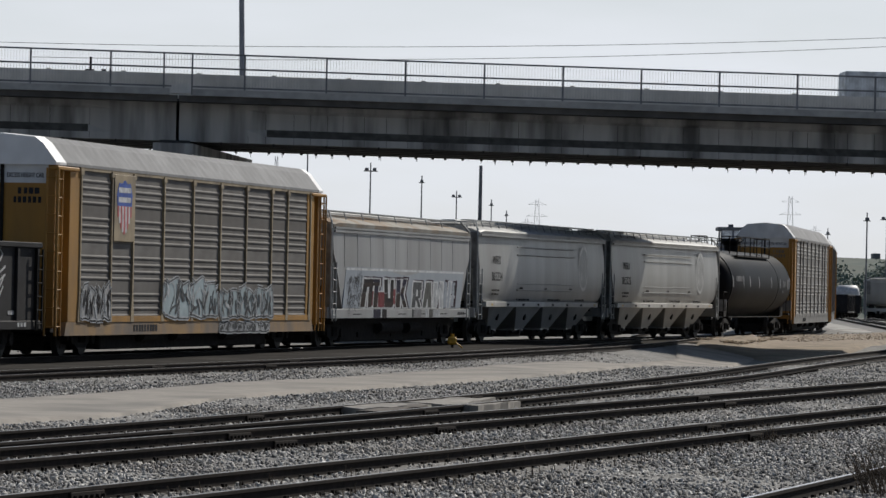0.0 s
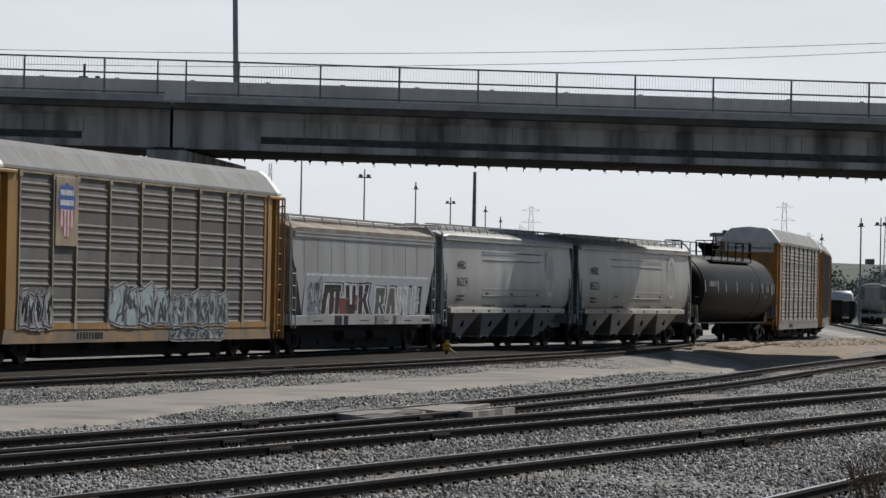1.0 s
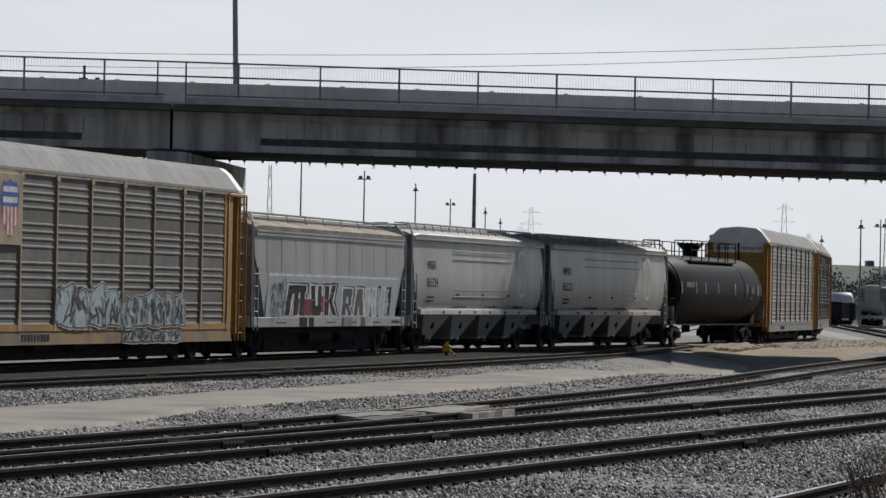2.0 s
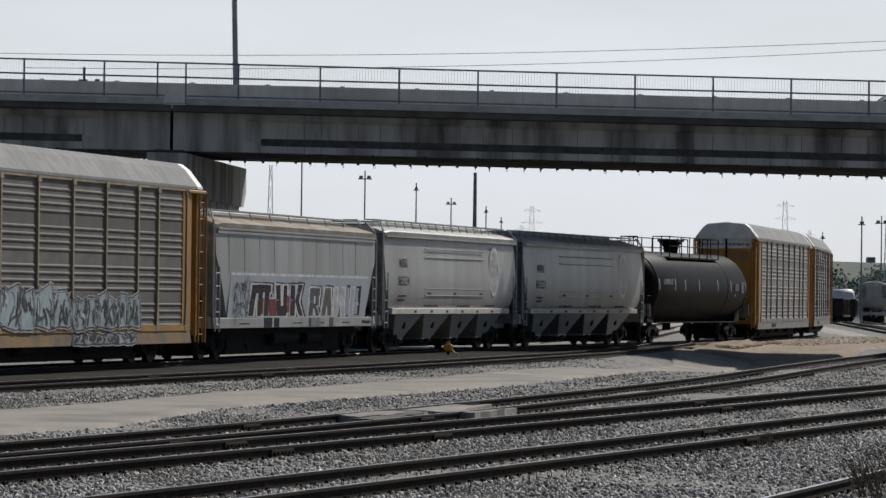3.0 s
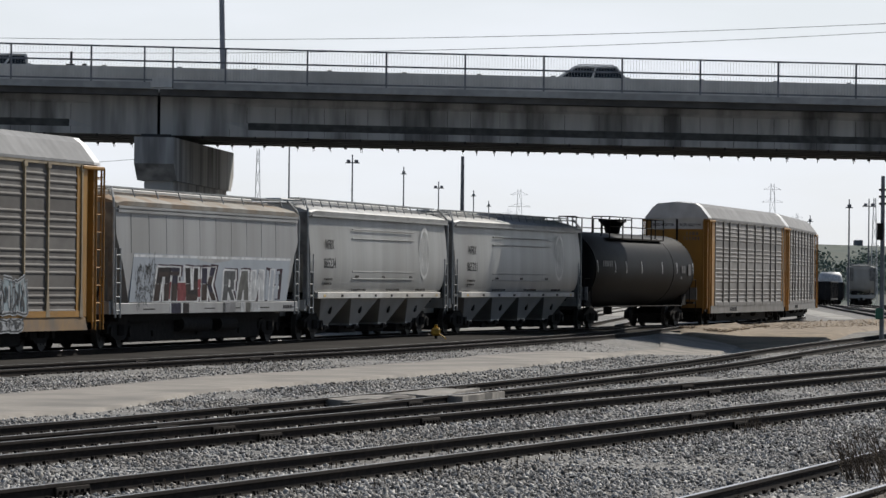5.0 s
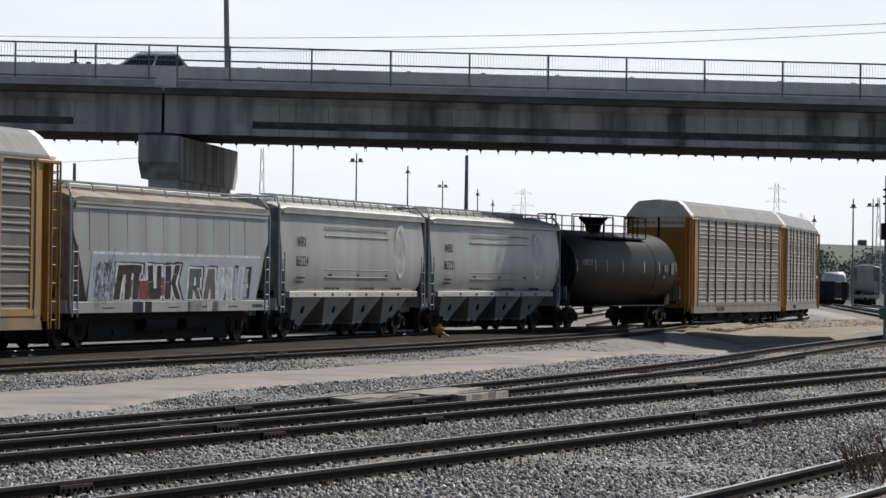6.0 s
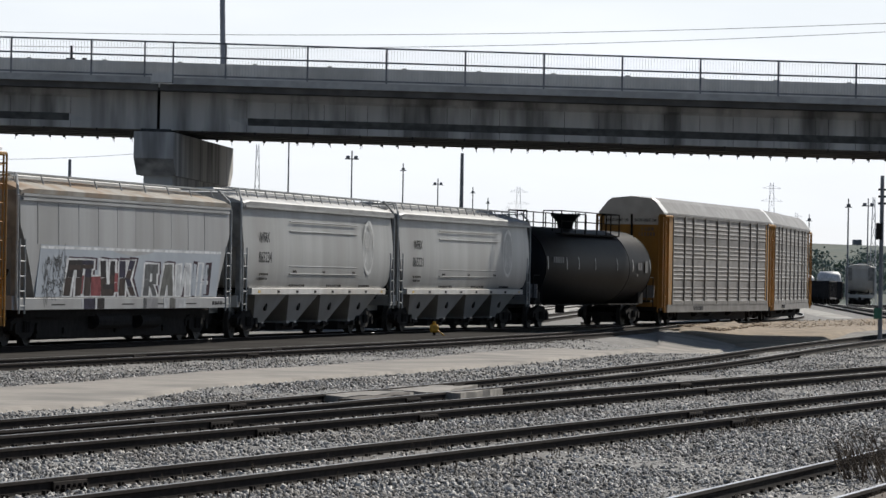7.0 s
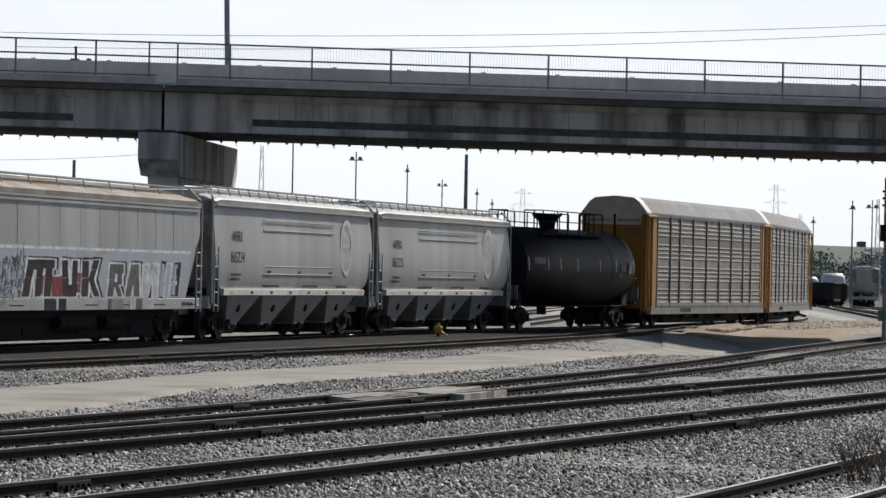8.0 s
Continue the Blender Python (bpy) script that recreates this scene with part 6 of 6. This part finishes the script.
rod(bm, (sx + 0.32, sy - 0.35, sz - 0.05), (sx + 0.34, sy - 0.37, sz - 0.15), 0.04, 6)
part("lever", bm, SAFETY_YELLOW, stand)


# ---- dry weeds ----
def weeds(name, roots, height, mat, label, seed, branches=7):
    r = random.Random(seed)
    bm = bmesh.new()
    for x, y in roots:
        z = level(y) - 0.14
        h = height * r.uniform(0.45, 1.0)
        tip = Vector((x + (r.uniform(-0.25, 0.25) - (0.38 if h > 0.3 else 0.0)) * h, y + r.uniform(-0.3, 0.3) * h, z + h))
        foot = Vector((x, y, z - 0.02))
        rod(bm, foot, tip, 0.008, 4, 0.003)
        for _ in range(branches):
            f = r.uniform(0.25, 0.95)
            p = foot.lerp(tip, f)
            q = p + Vector((r.uniform(-1, 0.6), r.uniform(-1, 1), r.uniform(0.3, 1.2))) * h * 0.20
            rod(bm, p, q, 0.005, 3, 0.002)
            for _ in range(2):
                e = q + Vector((r.uniform(-1, 1), r.uniform(-1, 1), r.uniform(-0.2, 0.8))) * h * 0.08
                rod(bm, q, e, 0.006, 3, 0.002)
    return tagged(part(name, bm, mat), label, "weeds", kind="stuff")


wr = random.Random(4)
weeds("dry_weeds", [(4.95 + wr.gauss(0, 0.16), 49.6 + wr.gauss(0, 0.5)) for _ in range(34)], 0.50, DRY_STEM, "tall dry brown weeds beside the nearest rail", 3)
weeds("dry_weeds", [(5.35 + wr.gauss(0, 0.14), 50.2 + wr.gauss(0, 0.6)) for _ in range(26)], 0.58, DRY_STEM, "tall dry brown weeds beside the nearest rail", 6)
weeds("dry_grass", [(4.4 + 1.2 * wr.random(), 40.5 + wr.random() * 5) for _ in range(260)], 0.16, DRY_STEM, "short dead grass on the dirt by the rail", 8, 3)
weeds("dry_grass", [(3.05 + wr.gauss(0, 0.12), 41.4 + wr.gauss(0, 0.7)) for _ in range(50)], 0.20, DRY_STEM, "dead grass tuft leaning over the rail", 9, 3)
weeds("dry_grass", [(4.95 + wr.gauss(0, 0.06), 66.2 + wr.gauss(0, 0.3)) for _ in range(14)], 0.22, DRY_STEM, "dead grass tuft by a rail joint", 10, 3)
weeds("dry_grass", [(-18.05 + 0.3185 * y0 + 0.2 + 1.1 * wr.random(), y0) for y0 in [44 + 34 * wr.random() for _ in range(110)]], 0.13, DRY_STEM, "sparse dead grass between the rails", 14, 2)
weeds("dry_grass", [(-18.05 + 0.3185 * y0 + 1.9 + 0.5 * wr.random(), y0) for y0 in [42 + 30 * wr.random() for _ in range(90)]], 0.12, DRY_STEM, "sparse dead grass along the rail", 15, 2)
strip("dirt_edge", [(1.2, 33), (2.4, 36.0), (4.3, 43.0), (6.4, 51), (8.6, 59)], [(5.2, 31), (6.5, 36), (8.5, 43.0), (10.5, 51), (12.5, 59)], SOIL, -0.03, 0.4, "dark brown soil beside the nearest rail", "soil", 12)


# ---- road vehicles on the bridge ----
def road_vehicle(name, label, category, paint, length, height, profile, cabin):
    """profile: the body's side outline as (x, z); cabin: the glazed part's outline above it; x runs from tail to nose."""
    v = thing(name, label, category, "road vehicles")
    hw = 0.92
    bm = bmesh.new()
    loft(bm, [[(x, -hw, z) for x, z in profile], [(x, hw, z) for x, z in profile]])
    bmesh.ops.bevel(bm, geom=list(bm.edges), offset=0.05, segments=2, affect="EDGES")
    part("body", bm, paint, v)
    if cabin:
        bm = bmesh.new()
        loft(bm, [[(x, -hw * 0.93, z) if z < height - 0.3 else (x, -hw * 0.80, z) for x, z in cabin], [(x, hw * 0.93, z) if z < height - 0.3 else (x, hw * 0.80, z) for x, z in cabin]])
        bmesh.ops.bevel(bm, geom=list(bm.edges), offset=0.03, segments=1, affect="EDGES")
        part("glazing", bm, GLASS_DARK, v)
        tops = [p for p in cabin if p[1] > height - 0.2]
        bm = bmesh.new()
        box(bm, min(p[0] for p in tops) - 0.04, max(p[0] for p in tops) + 0.06, -hw * 0.84, hw * 0.84, height - 0.09, height, 0.03)
        part("roof", bm, paint, v)
        a, b = min(p[0] for p in cabin if p[1] < height - 0.3), max(p[0] for p in cabin if p[1] < height - 0.3)
        t0, t1 = min(p[0] for p in tops), max(p[0] for p in tops)
        zl = min(p[1] for p in cabin)
        for sy in (-1, 1):
            for (x0, x1) in ((a, t0), ((a + b) / 2, (t0 + t1) / 2), (b, t1)):
                bm = bmesh.new()
                rod(bm, (x0, sy * hw * 0.95, zl), (x1, sy * hw * 0.83, height - 0.05), 0.045, 6)
                part("pillar", bm, paint, v)
    for x in (-length * 0.31, length * 0.31):
        for sy in (-1, 1):
            bm = bmesh.new()
            rod(bm, (x, sy * (hw - 0.2), 0.34), (x, sy * (hw + 0.01), 0.34), 0.34, 18)
            part("wheel", bm, GRIME, v)
    return v


PICKUP = road_vehicle("pickup_truck", "dark pickup truck with silver cab pillars driving over the bridge", "pickup truck", CAR_SILVER, 5.2, 1.46,
                      [(-2.6, 0.35), (-2.6, 0.95), (-1.0, 0.98), (1.3, 0.98), (2.45, 0.88), (2.6, 0.6), (2.6, 0.35)], [(-0.75, 0.95), (-0.70, 1.42), (0.45, 1.42), (1.10, 0.95)])
SUV = road_vehicle("suv", "silver sport utility vehicle with roof rails driving over the bridge", "car", CAR_SILVER, 4.8, 1.52,
                   [(-2.3, 0.35), (-2.35, 1.0), (1.2, 1.02), (2.25, 0.92), (2.4, 0.6), (2.4, 0.35)], [(-1.75, 0.98), (-1.35, 1.47), (0.30, 1.47), (1.05, 0.98)])
bm = bmesh.new()
for sy in (-1, 1):
    rod(bm, (-1.25, sy * 0.66, 1.56), (0.2, sy * 0.66, 1.56), 0.025, 6)
    for x in (-1.2, -0.5, 0.15):
        rod(bm, (x, sy * 0.66, 1.50), (x, sy * 0.66, 1.56), 0.02, 6)
part("roof_rail", bm, CAR_SILVER, SUV)
VAN = road_vehicle("box_truck", "pale grey box truck driving over the bridge", "truck", TRUCK_GREY, 7.0, 2.3,
                   [(-3.5, 0.5), (-3.5, 2.3), (1.6, 2.3), (1.65, 1.75), (2.6, 1.7), (3.4, 1.1), (3.5, 0.5)], None)


def motions():
    for ob, middle, half in CARS:
        rows = []
        for i in range(17):
            s = train_at(i / 2) + middle
            a, b = train_line(s - half)[0], train_line(s + half)[0]
            d = b - a
            rows.append((i / 2, Matrix.Translation((a + b) / 2) @ Euler((0, -math.atan2(d.z, d.xy.length), math.atan2(d.y, d.x))).to_matrix().to_4x4()))
        walk(ob, rows)
    # wheels turn with the way that the train has gone
    for wheel in WHEELS:
        rest = wheel.matrix_basis.translation.copy()
        rows = []
        for i in range(81):
            gone = train_at(0) - train_at(i / 10)
            rows.append((i / 10, Matrix.Translation(rest) @ Matrix.Rotation(-gone / WHEEL_R, 4, "Y")))
        walk(wheel, rows)
    # road traffic along the bridge
    for vehicle, u0, speed, v, t0 in ((PICKUP, 7.9, -18.0, 4.6, 3.6), (SUV, 11.4, -18.0, 4.6, 4.7), (VAN, 20.0, 20.0, 8.0, 0.0)):
        rows = []
        for i in range(17):
            u = u0 + speed * (i / 2 - t0)
            rows.append((i / 2, Matrix.Translation(on_bridge(u, v, 9.37)) @ Matrix.Rotation(BRIDGE_TURN + (math.pi if speed < 0 else 0), 4, "Z")))
        walk(vehicle, rows)


motions()
